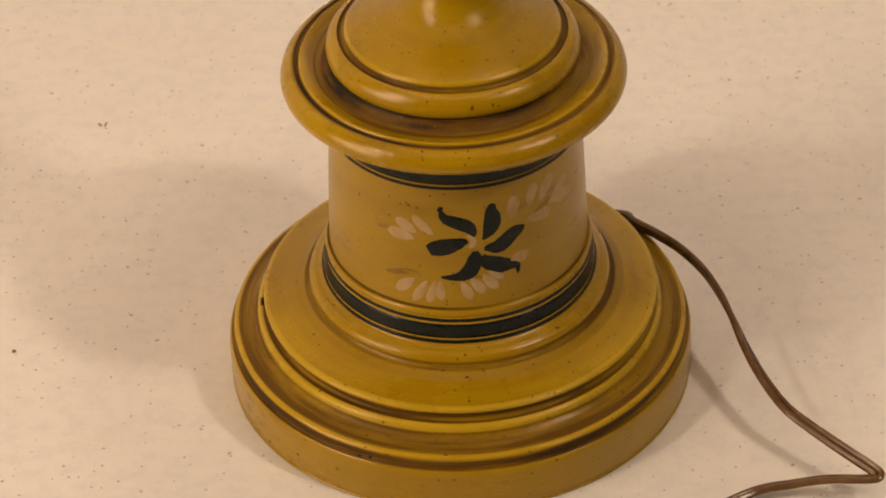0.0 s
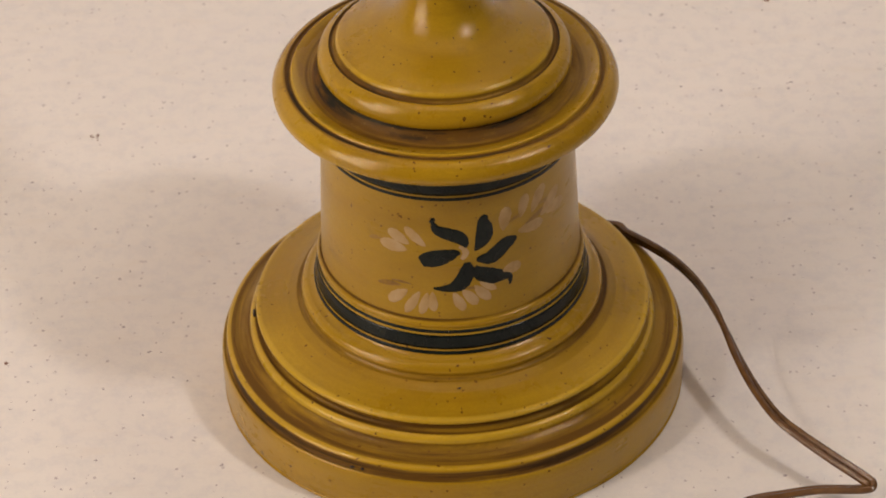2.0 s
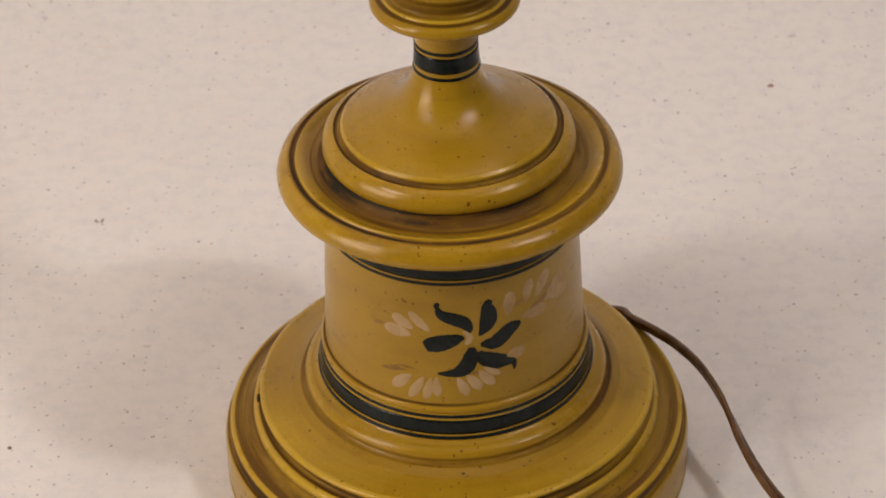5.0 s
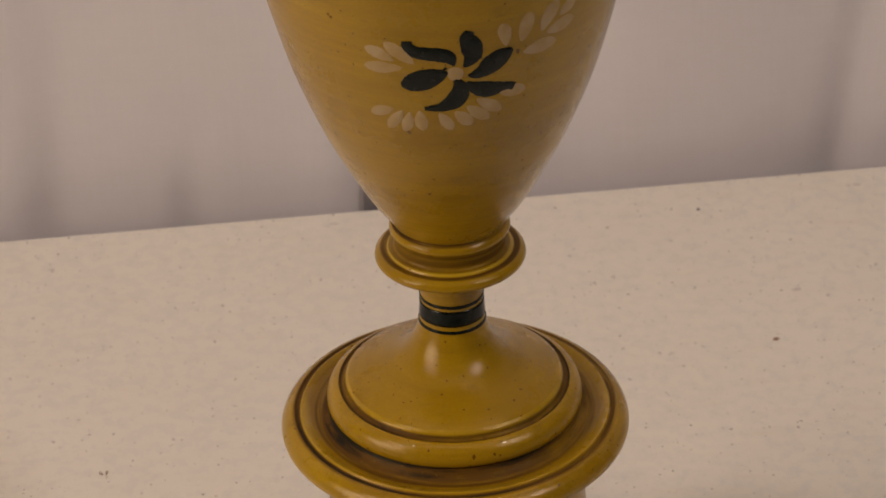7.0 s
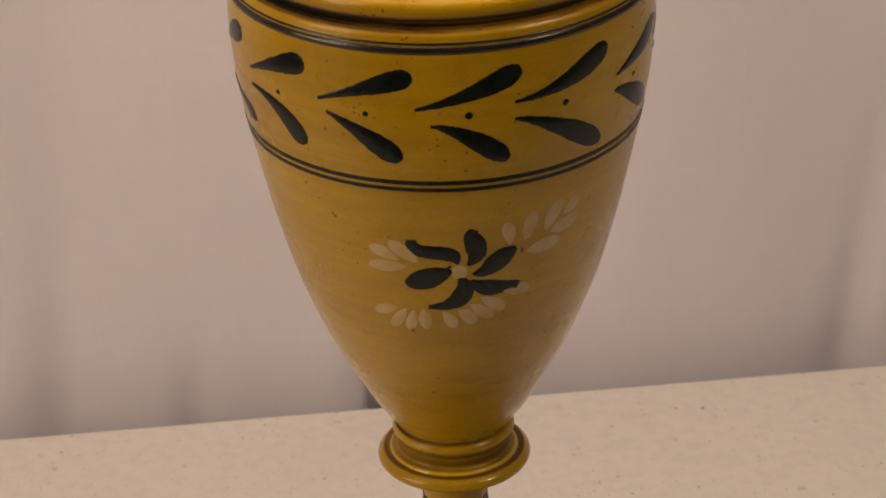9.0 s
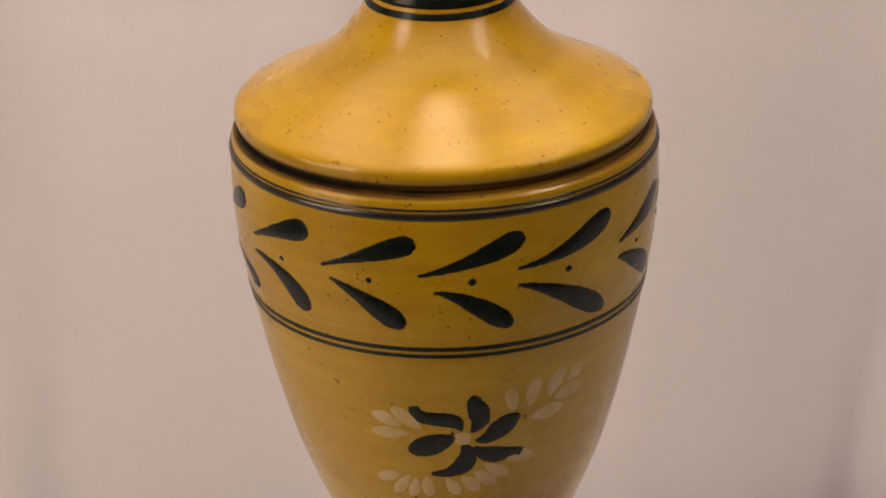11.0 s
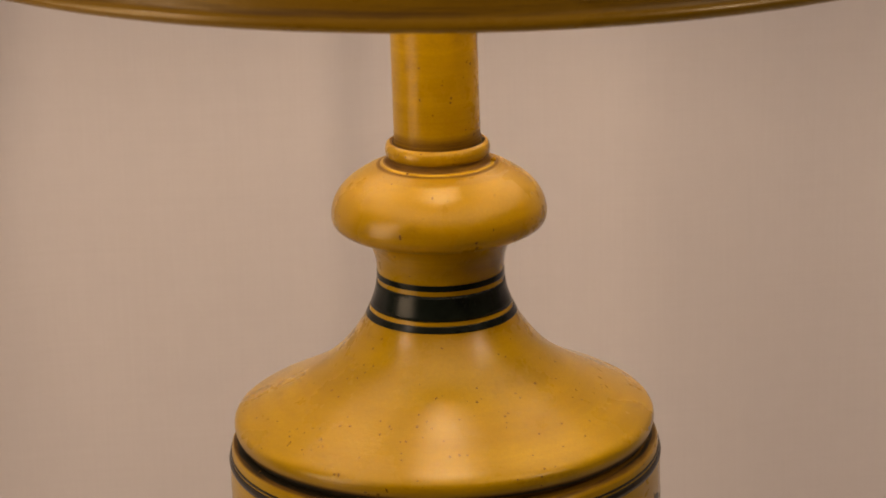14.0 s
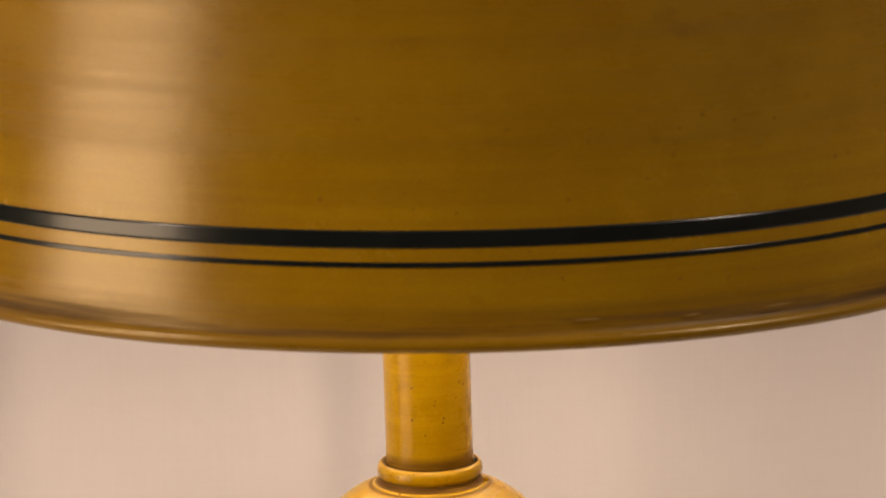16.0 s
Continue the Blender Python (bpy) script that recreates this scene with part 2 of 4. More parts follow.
def lathe(runs, steps=5, around=144, spread=0.7):
    """runs: (wash, [(r, z) in mm]); each run is smooth, the joint between two runs is sharp. wash: how much brown glaze
    the decorator left there (0 none, 1 brown, 2 black); small even values only tone a part browner, below 0 paler; it
    fades over about spread mm. "inner": the second material."""
    bm = bmesh.new()
    layer = bm.verts.layers.float.new("wash")
    line, joints = [], []
    for wash, pts in runs:
        pts = curve_through(pts, steps)
        if line:
            joints.append(len(line) - 1)
            pts = pts[1:]
        line += [(r, z, wash) for r, z in pts]
    way = [0.0]
    for p, q in zip(line, line[1:]):
        way.append(way[-1] + math.hypot(q[0] - p[0], q[1] - p[1]))
    value = np.array([0.0 if p[2] == "inner" else float(p[2]) for p in line])
    way = np.array(way)
    step = np.gradient(way) + 1e-6
    rings = []
    for k, (r, z, wash) in enumerate(line):
        near = np.exp(-((way - way[k]) / spread) ** 2) * step
        w = float((near * value).sum() / near.sum())
        r, z = max(r, 0.01) / 1000, z / 1000
        ring = []
        for i in range(around):
            v = bm.verts.new((r * math.cos(2 * math.pi * i / around), r * math.sin(2 * math.pi * i / around), z))
            v[layer] = w
            ring.append(v)
        rings.append(ring)
    for k, (a, b) in enumerate(zip(rings, rings[1:])):
        for i in range(around):
            j = (i + 1) % around
            f = bm.faces.new((a[i], a[j], b[j], b[i]))
            f.smooth, f.material_index = True, 1 if line[k + 1][2] == "inner" else 0
    for k in joints:
        for i in range(around):
            e = bm.edges.get((rings[k][i], rings[k][(i + 1) % around]))
            if e:
                e.smooth = False
    return bm


OUTLINES = {}


def turned_part(name, runs, mats, parent, label="", steps=5, around=144, spread=0.4):
    """A lathe-turned part; its outline is kept, to place marks on it."""
    OUTLINES[name] = [p for wash, pts in runs if wash != "inner" for p in curve_through(pts, steps)]
    return part(name, lathe(runs, steps, around, spread), mats, parent, label)


def empty(name, label="", category="", place=(0, 0, 0)):
    ob = new(name)
    ob.location = place
    return tagged(ob, label, category)


# ---- room ----
def box(size, place, turn=0.0, bevel=0.0):
    bm = bmesh.new()
    bmesh.ops.create_cube(bm, size=1)
    bmesh.ops.scale(bm, vec=size, verts=bm.verts)
    if bevel:
        bmesh.ops.bevel(bm, geom=bm.edges[:], offset=bevel, segments=3, affect="EDGES")
    bmesh.ops.transform(bm, matrix=pose(*place, 0, 0, turn), verts=bm.verts)
    return bm


FLOOR_Z = -0.74
tagged(part("floor", box((5.2, 5.2, 0.1), (0, -0.6, FLOOR_Z - 0.05)), FLOOR), "dark beige carpet of the room", "floor", kind="structure")
tagged(part("ceiling", box((5.2, 5.2, 0.1), (0, -0.6, 1.81)), WALL), "plain light ceiling of the room", "ceiling", kind="structure")
for nm, size, place in (("wall_north", (5.2, 0.1, 2.5), (0, 1.95, 0.51)), ("wall_south", (5.2, 0.1, 2.5), (0, -3.15, 0.51)),
                        ("wall_east", (0.1, 5.0, 2.5), (2.55, -0.6, 0.51)), ("wall_west", (0.1, 5.0, 2.5), (-2.55, -0.6, 0.51))):
    tagged(part(nm, box(size, place), WALL), "plain beige painted wall of the room", "wall", kind="structure")

# ---- folding table ----
TURN = 6.35                     # the table and the cloth behind it stand askew to the camera
EDGE = Vector((0.0, 0.3959, 0))  # a point on the table's back edge
ALONG = Vector((math.cos(radians(TURN)), math.sin(radians(TURN)), 0))
BACK = Vector((-ALONG.y, ALONG.x, 0))

table = empty("folding_table", "white speckled plastic-topped folding table with metal legs", "table", (0, 0, FLOOR_Z))


def table_part(name, size, along, back, z, mat, bevel, label=""):
    p = EDGE + ALONG * along + BACK * back
    ob = part(name, box(size, (p.x, p.y, z - FLOOR_Z), TURN, bevel), mat, table, label)
    return ob


top = table_part("tabletop", (1.82, 0.76, 0.045), 0.1, -0.38, -0.0225, TABLE_TOP, 0.006, "white laminate speckled with grey and brown")
for sx in (-0.68, 0.88):
    for sy in (-0.12, -0.64):
        table_part("leg", (0.028, 0.028, 0.695), sx, sy, -0.3925, DARK_METAL, 0.006)
    table_part("stretcher", (0.022, 0.50, 0.022), sx, -0.38, -0.60, DARK_METAL, 0.004)


def stain(x, y, spread, size, count, seed):
    """A few crumbs of dried brown dirt on the tabletop; metres."""
    rnd = random.Random(seed)
    bm = bmesh.new()
    for k in range(count):
        cx, cy = x + rnd.uniform(-1, 1) * spread, y + rnd.uniform(-1, 1) * spread
        r0 = size * rnd.uniform(0.6, 1.0)
        rim = [bm.verts.new((cx + r0 * rnd.uniform(0.7, 1.2) * math.cos(a), cy + r0 * rnd.uniform(0.7, 1.2) * math.sin(a), 0.0002 - FLOOR_Z))
               for a in (2 * math.pi * j / 11 for j in range(11))]
        top = bm.verts.new((cx, cy, 0.0006 - FLOOR_Z))
        for p, q in zip(rim, rim[1:] + rim[:1]):
            bm.faces.new((p, q, top))
    part("stain", bm, STAIN, table, "small brown stain")


stain(-0.1538, 0.1622, 0.0022, 0.0007, 6, 3)
stain(0.1502, 0.2552, 0.0003, 0.0015, 2, 5)
stain(-0.1771, 0.0100, 0.0004, 0.0011, 2, 8)


# ---- cloth hung behind the table ----
def cloth_depth(s, z):
    """How far behind the table's edge the cloth hangs."""
    low = max(0.0, 1 - (z - FLOOR_Z) / 1.9)
    w = 0.008 * math.sin(s * 17 + 1.2 + 0.5 * math.sin(z * 1.7)) + 0.0025 * math.sin(s * 41 + 0.6 * math.sin(z * 2.1 + s))
    w += 0.006 * noise.noise((s * 9, z * 1.5, 0.3))
    w *= 0.36 + 1.1 * low * low
    # sharper pleats
    for c, d, wd, lean, rise in ((-0.196, 0.009, 0.015, 0.06, 0.10), (-0.1285, 0.012, 0.009, 0.04, 0.03), (0.211, 0.007, 0.011, 0.13, 0.18), (0.30, 0.010, 0.02, 0.02, 0.3)):
        w += d * math.exp(-((s - c - lean * z) / wd) ** 2) * math.exp(-max(0.0, z + 0.05) / rise)
    # broad soft folds that run the whole height
    for c, d, wd in ((-0.056, -0.003, 0.018), (-0.022, 0.001, 0.008), (-0.18, 0.008, 0.045), (0.085, -0.004, 0.03), (0.21, 0.004, 0.05)):
        w += d * math.exp(-((s - c - 0.01 * math.sin(z * 3)) / wd) ** 2)
    # deep folds that open towards the top
    high = min(1.0, max(0.0, (z - 0.05) / 0.4))
    for c, d, wd in ((-0.258, -0.024, 0.048), (-0.195, 0.012, 0.030), (-0.028, 0.004, 0.014), (0.285, -0.020, 0.060)):
        w += d * high * high * math.exp(-((s - c) / wd) ** 2)
    return max(0.005, 0.024 + w)


def cloth_strip(s0, s1, z0, z1, nx, nz, forward):
    bm = bmesh.new()
    rows = []
    for k in range(nz + 1):
        z = z0 + (z1 - z0) * k / nz
        row = []
        for i in range(nx + 1):
            s = s0 + (s1 - s0) * i / nx
            p = EDGE + ALONG * s + BACK * (cloth_depth(s, z) - forward)
            row.append(bm.verts.new((p.x, p.y, z)))
        rows.append(row)
    for a, b in zip(rows, rows[1:]):
        for i in range(nx):
            bm.faces.new((a[i], a[i + 1], b[i + 1], b[i])).smooth = True
    return bm


curtain = part("curtain", cloth_strip(-1.3, 1.3, FLOOR_Z + 0.02, 1.7585, 420, 60, 0), CLOTH)
curtain.modifiers.new("thickness", "SOLIDIFY").thickness = 0.0012
tagged(curtain, "white woven cloth hung in soft folds behind the table", "curtain")

# unidentified dark strip against the cloth, built here as a hanging strap
strap = part("strap", cloth_strip(-0.0415, -0.0195, -0.44, 0.06, 4, 20, 0.004), STRIP_GREY)
strap.modifiers.new("thickness", "SOLIDIFY").thickness = 0.0015
tagged(strap, "narrow dark grey strip against the cloth", "strap")

# ---- the lamp ----
lamp = empty("table_lamp", "tall turned wooden table lamp in mustard yellow with black painted flowers", "table lamp")

base = turned_part("base", [
    (0.08, [(59.25, 0.24), (86.80, 0.20), (88.88, 1.17), (89.48, 3.89), (89.58, 9.93), (89.50, 15.87), (89.10, 18.50), (88.51, 19.28)]),
    (1.0, [(88.51, 19.28), (87.82, 19.29), (87.33, 20.65), (87.33, 23.18)]),
    (-0.3, [(87.33, 23.18), (86.74, 24.06), (85.66, 24.45)]),
    (0.65, [(85.66, 24.45), (82.19, 25.14), (79.83, 26.31), (78.64, 27.29)]),
    (1.0, [(78.64, 27.29), (78.25, 27.68), (77.95, 28.27)]),
    (-0.4, [(77.95, 28.27), (77.66, 29.83), (76.87, 30.80), (75.88, 31.20)]),
    (1.0, [(75.88, 31.20), (74.00, 31.20), (70.00, 31.00)]),
    ], YELLOW, lamp, "wide round foot with turned steps")
base.location.x = -0.0004
plate = turned_part("plate", [
    (1.0, [(75.88, 31.20), (74.30, 31.49), (73.71, 32.66), (73.91, 34.61)]),
    (-0.4, [(73.91, 34.61), (75.10, 35.29), (75.49, 36.27), (75.10, 37.14), (73.91, 37.63)]),
    (0, [(73.91, 37.63), (69.66, 38.33), (65.22, 39.41), (62.85, 40.19)]),
    (0.3, [(62.85, 40.19), (61.27, 40.98), (59.49, 42.05)]),
    (1.0, [(59.49, 42.05), (58.11, 42.35), (57.32, 43.33), (57.42, 44.11)]),
    (0, [(57.42, 44.11), (57.42, 45.08), (56.63, 46.65), (55.15, 47.72)]),
    (0, [(55.15, 47.72), (53.57, 48.41), (52.28, 49.58), (51.59, 51.83), (51.20, 54.76), (50.61, 58.18), (50.31, 60.03)]),
    (0, [(50.31, 60.03), (50.61, 61.11), (50.32, 62.28), (49.63, 62.87)]),
    (1.0, [(49.63, 62.87), (49.03, 62.97), (48.93, 63.65)]),
    ], YELLOW, lamp, "stepped round plate with brown-washed grooves")
pedestal = turned_part("pedestal", [
    (0.12, [(48.93, 63.65), (48.45, 74.49), (47.77, 91.30), (46.99, 107.04), (46.41, 118.98), (46.12, 131.90)]),
    ], YELLOW, lamp, "slightly tapered drum")
flange = turned_part("flange", [
    (0.5, [(46.12, 131.90), (51.47, 131.68), (56.42, 131.86)]),
    (0, [(56.42, 131.86), (60.38, 132.53), (62.56, 134.39), (62.86, 136.73), (61.57, 139.48), (59.79, 141.05), (59.00, 141.45)]),
    (0.4, [(59.00, 141.45), (58.01, 141.74)]),
    (1.1, [(58.01, 141.74), (57.12, 141.26), (56.13, 141.65)]),
    (-0.3, [(56.13, 141.65), (55.64, 142.44), (54.75, 142.25)]),
    (0, [(54.75, 142.25), (52.67, 141.37)]),
    (0.2, [(52.67, 141.37), (51.68, 141.08), (50.69, 140.89)]),
    (0.7, [(50.69, 140.89), (49.10, 140.80), (47.91, 141.29)]),
    (1.2, [(47.91, 141.29), (46.53, 142.37), (45.54, 143.65)]),
    (1.45, [(45.54, 143.65), (45.04, 144.44), (44.75, 145.22)]),
    (0, [(44.75, 145.22), (45.74, 146.20), (45.94, 148.16), (45.15, 150.70), (43.76, 152.38), (42.38, 153.26), (41.59, 153.56)]),
    ], YELLOW, lamp, "turned moulding with a rounded lip and ring")
groove_ring = turned_part("groove_ring", [
    (1.1, [(41.59, 153.56), (40.60, 153.07), (39.70, 153.47), (39.21, 154.45)]),
    (-0.25, [(39.21, 154.45), (38.91, 155.33), (38.02, 156.22)]),
    ], YELLOW, lamp, "narrow ring above a brown-washed groove")
dome = turned_part("dome", [
    (0, [(38.02, 156.22), (35.15, 157.70), (30.20, 159.78), (24.76, 162.15), (19.81, 165.11), (16.24, 168.76), (13.77, 172.98), (12.38, 177.11), (11.69, 180.64),
         (11.29, 186.14), (11.20, 192.03), (11.50, 203.02)]),
    ], YELLOW, lamp)
collar = turned_part("collar", [
    (0.5, [(11.50, 203.02), (14.86, 203.20), (20.81, 203.47)]),
    (0, [(20.81, 203.47), (24.58, 204.04), (26.36, 205.51), (26.26, 207.27), (25.17, 208.46), (24.48, 208.85)]),
    (0.8, [(24.48, 208.85), (23.29, 208.76), (22.30, 208.96)]),
    (-0.7, [(22.30, 208.96), (21.80, 209.75), (21.11, 209.65)]),
    (0.6, [(21.11, 209.65), (19.72, 210.35), (19.33, 212.21), (19.53, 214.57), (20.42, 216.04)]),
    (0, [(20.42, 216.04), (21.11, 217.02), (21.01, 218.39), (20.22, 219.38)]),
    (1.2, [(20.22, 219.38), (19.63, 219.68), (19.73, 220.56)]),
    ], YELLOW, lamp, "turned ring with brown-washed groove")
VASE = [(19.73, 220.56), (22.80, 225.07), (26.77, 230.65), (31.53, 238.88), (37.09, 249.37), (42.66, 260.95), (50.81, 281.86), (57.29, 304.57), (61.38, 322.38),
        (64.67, 338.23), (67.48, 354.59), (68.69, 370.08), (68.80, 382.62), (68.21, 389.24)]
vase = turned_part("vase", [
    (0, VASE),
    (0.0, [(68.21, 389.24), (68.05, 390.30), (67.50, 391.10)]),
    (1.2, [(67.50, 391.10), (67.00, 391.45), (66.23, 391.80)]),
    (2.6, [(66.23, 391.80), (65.23, 392.05), (64.20, 392.30)]),
    ], YELLOW, lamp, "tapering urn body painted with flowers and leaves", steps=6)
shoulder = turned_part("shoulder", [
    (2.6, [(64.20, 392.20), (64.75, 392.75), (65.35, 393.35), (65.75, 393.90)]),
    (1.7, [(65.75, 393.90), (66.15, 394.60)]),
    (0.4, [(66.15, 394.60), (66.55, 395.60)]),
    (0.1, [(66.55, 395.60), (66.85, 396.60), (66.95, 397.50)]),
    (0, [(66.95, 397.50), (66.75, 398.90), (65.90, 400.15), (63.95, 401.45), (60.27, 403.25), (54.21, 406.23), (46.75, 410.11), (39.79, 414.41), (33.82, 419.31),
         (28.85, 424.89), (24.48, 431.25), (21.69, 437.11), (20.30, 442.06), (20.00, 447.12), (20.60, 451.87), (22.20, 456.02), (24.49, 459.17)]),
    ], YELLOW, lamp, "rounded shoulder rising into a banded neck", steps=6, spread=0.8)
knob = turned_part("knob", [
    (0.5, [(24.49, 459.17), (25.48, 459.46), (26.48, 459.65)]),
    (0, [(26.48, 459.65), (30.36, 460.42), (32.95, 462.29), (33.75, 464.86), (33.25, 468.53), (31.27, 472.50), (27.78, 476.00), (22.90, 479.20)]),
    (0.12, [(22.90, 479.20), (20.90, 480.15), (19.20, 480.85)]),
    (0.7, [(19.20, 480.85), (18.50, 481.10), (17.90, 481.25)]),
    (-0.4, [(17.90, 481.25), (17.60, 481.65), (17.10, 481.85)]),
    (1.1, [(17.10, 481.85), (16.50, 482.00), (15.90, 482.80), (15.64, 483.71)]),
    (0, [(15.64, 483.71), (16.23, 484.60), (16.33, 486.19), (15.84, 487.68), (14.94, 488.38)]),
    (1.5, [(14.94, 488.38), (14.24, 488.09), (13.64, 487.99)]),
    ], YELLOW, lamp, "bulbous turned knob with a thin ring on top", steps=6)
tube = turned_part("tube", [(0.8, [(13.54, 487.99), (13.50, 489.78)]), (0, [(13.50, 489.78), (13.45, 514.88), (13.46, 554.82), (13.47, 604.77)]), (0, [(13.47, 604.77), (4.99, 604.83)])], YELLOW, lamp, "plain straight candle tube")

tube.matrix_basis = Matrix.Translation((0, 0, 0.4894)) @ pose(0, 0, 0, 0, -0.5, 0) @ Matrix.Translation((0, 0, -0.4894))


def chip(place, size, on, seed, turn=0, paint=None, name="chip", label="dark spot of chipped paint or shaded gap"):
    """A small spot where the paint is knocked off, a drop that stands proud, or a dark blob for a gap; size in mm."""
    rnd = random.Random(seed)
    bm = bmesh.new()
    bmesh.ops.create_icosphere(bm, subdivisions=2, radius=1.0)
    for v in bm.verts:
        v.co *= rnd.uniform(0.75, 1.15)
        v.co = Vector((v.co.x * size[0], v.co.y * size[1], v.co.z * size[2])) / 1000
    bmesh.ops.transform(bm, matrix=pose(*place, 0, 0, turn), verts=bm.verts)
    for f in bm.faces:
        f.smooth = True
    part(name, bm, paint or DARK_CHIP, on, label)


DARK_CHIP = flat_paint("bare_wood_and_gap", (0.016, 0.010, 0.006), (0.03, 0.018, 0.010), 0.7, 900)
PALE_CHIP = flat_paint("pale_undercoat", (0.36, 0.24, 0.07), (0.26, 0.16, 0.03), 0.6, 900)
chip((-0.0758, -0.0030, 0.0318), (0.9, 1.3, 2.0), base, 1)
chip((-0.0382, -0.0790, 0.0198), (0.9, 0.5, 0.5), base, 2)
chip((-0.0344, -0.0805, 0.0201), (0.7, 0.5, 0.6), base, 3)
chip((0.0015, -0.0615, 0.0410), (0.7, 0.4, 0.3), plate, 4)
# dark blob that paints the shade in the gap at the tube's foot
chip((0.0143, -0.0022, 0.4886), (0.5, 0.9, 0.8), knob, 5)
chip((0.0172, -0.0024, 0.4822), (0.9, 0.7, 0.8), knob, 6, paint=YELLOW, name="paint_drop", label="drop of mustard paint")


# radius of the painted surfaces in mm at a height in mm
PROFILES = {name: OUTLINES[name] for name in ("pedestal", "vase")}


def radius(which, z):
    line = PROFILES[which]
    return float(np.interp(z, [p[1] for p in line], [p[0] for p in line]))


def band(z0, z1, on, name="painted_band", profile=None, lift=0.22, paint=None, bulge=0.0):
    """A painted line round the lamp between two heights; with a bulge it is a rounded bead."""
    n = 6
    zs = [z0 + (z1 - z0) * k / n for k in range(n + 1)]
    rs = [float(np.interp(z, [p[1] for p in profile], [p[0] for p in profile])) for z in zs]
    run = [(0, [(rs[0] - 0.05, z0)] + [(r + lift + bulge * math.sin(math.pi * k / n), z) for k, (r, z) in enumerate(zip(rs, zs))] + [(rs[-1] - 0.05, z1)])]
    return part(name, lathe(run, steps=1), paint or BLACK, on, "black painted line")


BASE_TOP = [(52.28, 49.58), (51.59, 51.83), (51.20, 54.76), (50.61, 58.18), (50.31, 60.03)]
band(49.57, 50.74, plate, profile=BASE_TOP)
band(51.62, 57.18, plate, profile=BASE_TOP)
band(58.25, 59.42, plate, profile=BASE_TOP)
band(115.60, 116.77, pedestal, profile=PROFILES["pedestal"])
band(117.75, 125.67, pedestal, profile=PROFILES["pedestal"])
NECK = [(12.38, 177.11), (11.69, 180.64), (11.29, 186.14), (11.20, 192.03), (11.50, 203.02)]
band(179.12, 180.20, dome, profile=NECK)
band(181.87, 187.86, dome, profile=NECK)
band(189.03, 190.21, dome, profile=NECK)
band(337.27, 338.56, vase, profile=PROFILES["vase"])
band(339.73, 341.21, vase, profile=PROFILES["vase"])
LIP = [(68.80, 382.62), (68.21, 389.24), (68.11, 390.43), (67.22, 391.62)]
band(384.75, 387.20, vase, profile=LIP, paint=BEAD_BLACK, bulge=0.45)
band(387.70, 388.45, vase, profile=LIP, paint=BEAD_BLACK, bulge=0.15)
UPPER = curve_through([(28.85, 424.79), (24.48, 431.25), (21.69, 437.11), (20.30, 442.06), (19.90, 447.12), (20.30, 452.07)], 6)
band(432.61, 434.59, shoulder, profile=UPPER)
band(435.87, 443.49, shoulder, profile=UPPER)
band(444.98, 446.86, shoulder, profile=UPPER)


def stroke(which, tip, root, width, bend, mat, on, name, fat=0.45, blunt=0.5, lift=0.25, seed=0):
    """A brush stroke on the lamp. tip and root: (degrees round the lamp, height in mm); bend and width in mm;
    fat: where along the way from root to tip it is widest; blunt: fullness of its ends."""
    rnd = random.Random(seed)
    mid = (tip[1] + root[1]) / 2
    r = radius(which, mid)
    a = np.array((radians(root[0]) * r, root[1]))
    b = np.array((radians(tip[0]) * r, tip[1]))
    way = (b - a) / max(1e-6, np.linalg.norm(b - a))
    side = np.array((-way[1], way[0]))
    c = (a + b) / 2 + side * bend * 2
    n, k = 16, 4
    bm = bmesh.new()
    rows = []
    power = math.log(0.5) / math.log(fat)
    for i in range(n + 1):
        u = 0.004 + 0.992 * i / n
        p = (1 - u) ** 2 * a + 2 * u * (1 - u) * c + u * u * b
        d = 2 * (1 - u) * (c - a) + 2 * u * (b - c)
        d = d / max(1e-6, np.linalg.norm(d))
        s = np.array((-d[1], d[0]))
        w = width / 2 * math.sin(math.pi * u ** power) ** blunt
        wl, wr = w * (1 + rnd.uniform(-0.07, 0.07)), w * (1 + rnd.uniform(-0.07, 0.07))
        row = []
        for j in range(k + 1):
            q = p + s * (-wl + (wl + wr) * j / k)
            rr = radius(which, q[1])
            ang = q[0] / r
            rr += lift if 0 < j < k else lift * 0.2
            row.append(bm.verts.new((rr / 1000 * math.sin(ang), -rr / 1000 * math.cos(ang), q[1] / 1000)))
        rows.append(row)
    for x, y in zip(rows, rows[1:]):
        for j in range(k):
            bm.faces.new((x[j], x[j + 1], y[j + 1], y[j])).smooth = True
    bmesh.ops.recalc_face_normals(bm, faces=bm.faces)
    return part(name, bm, mat, on)


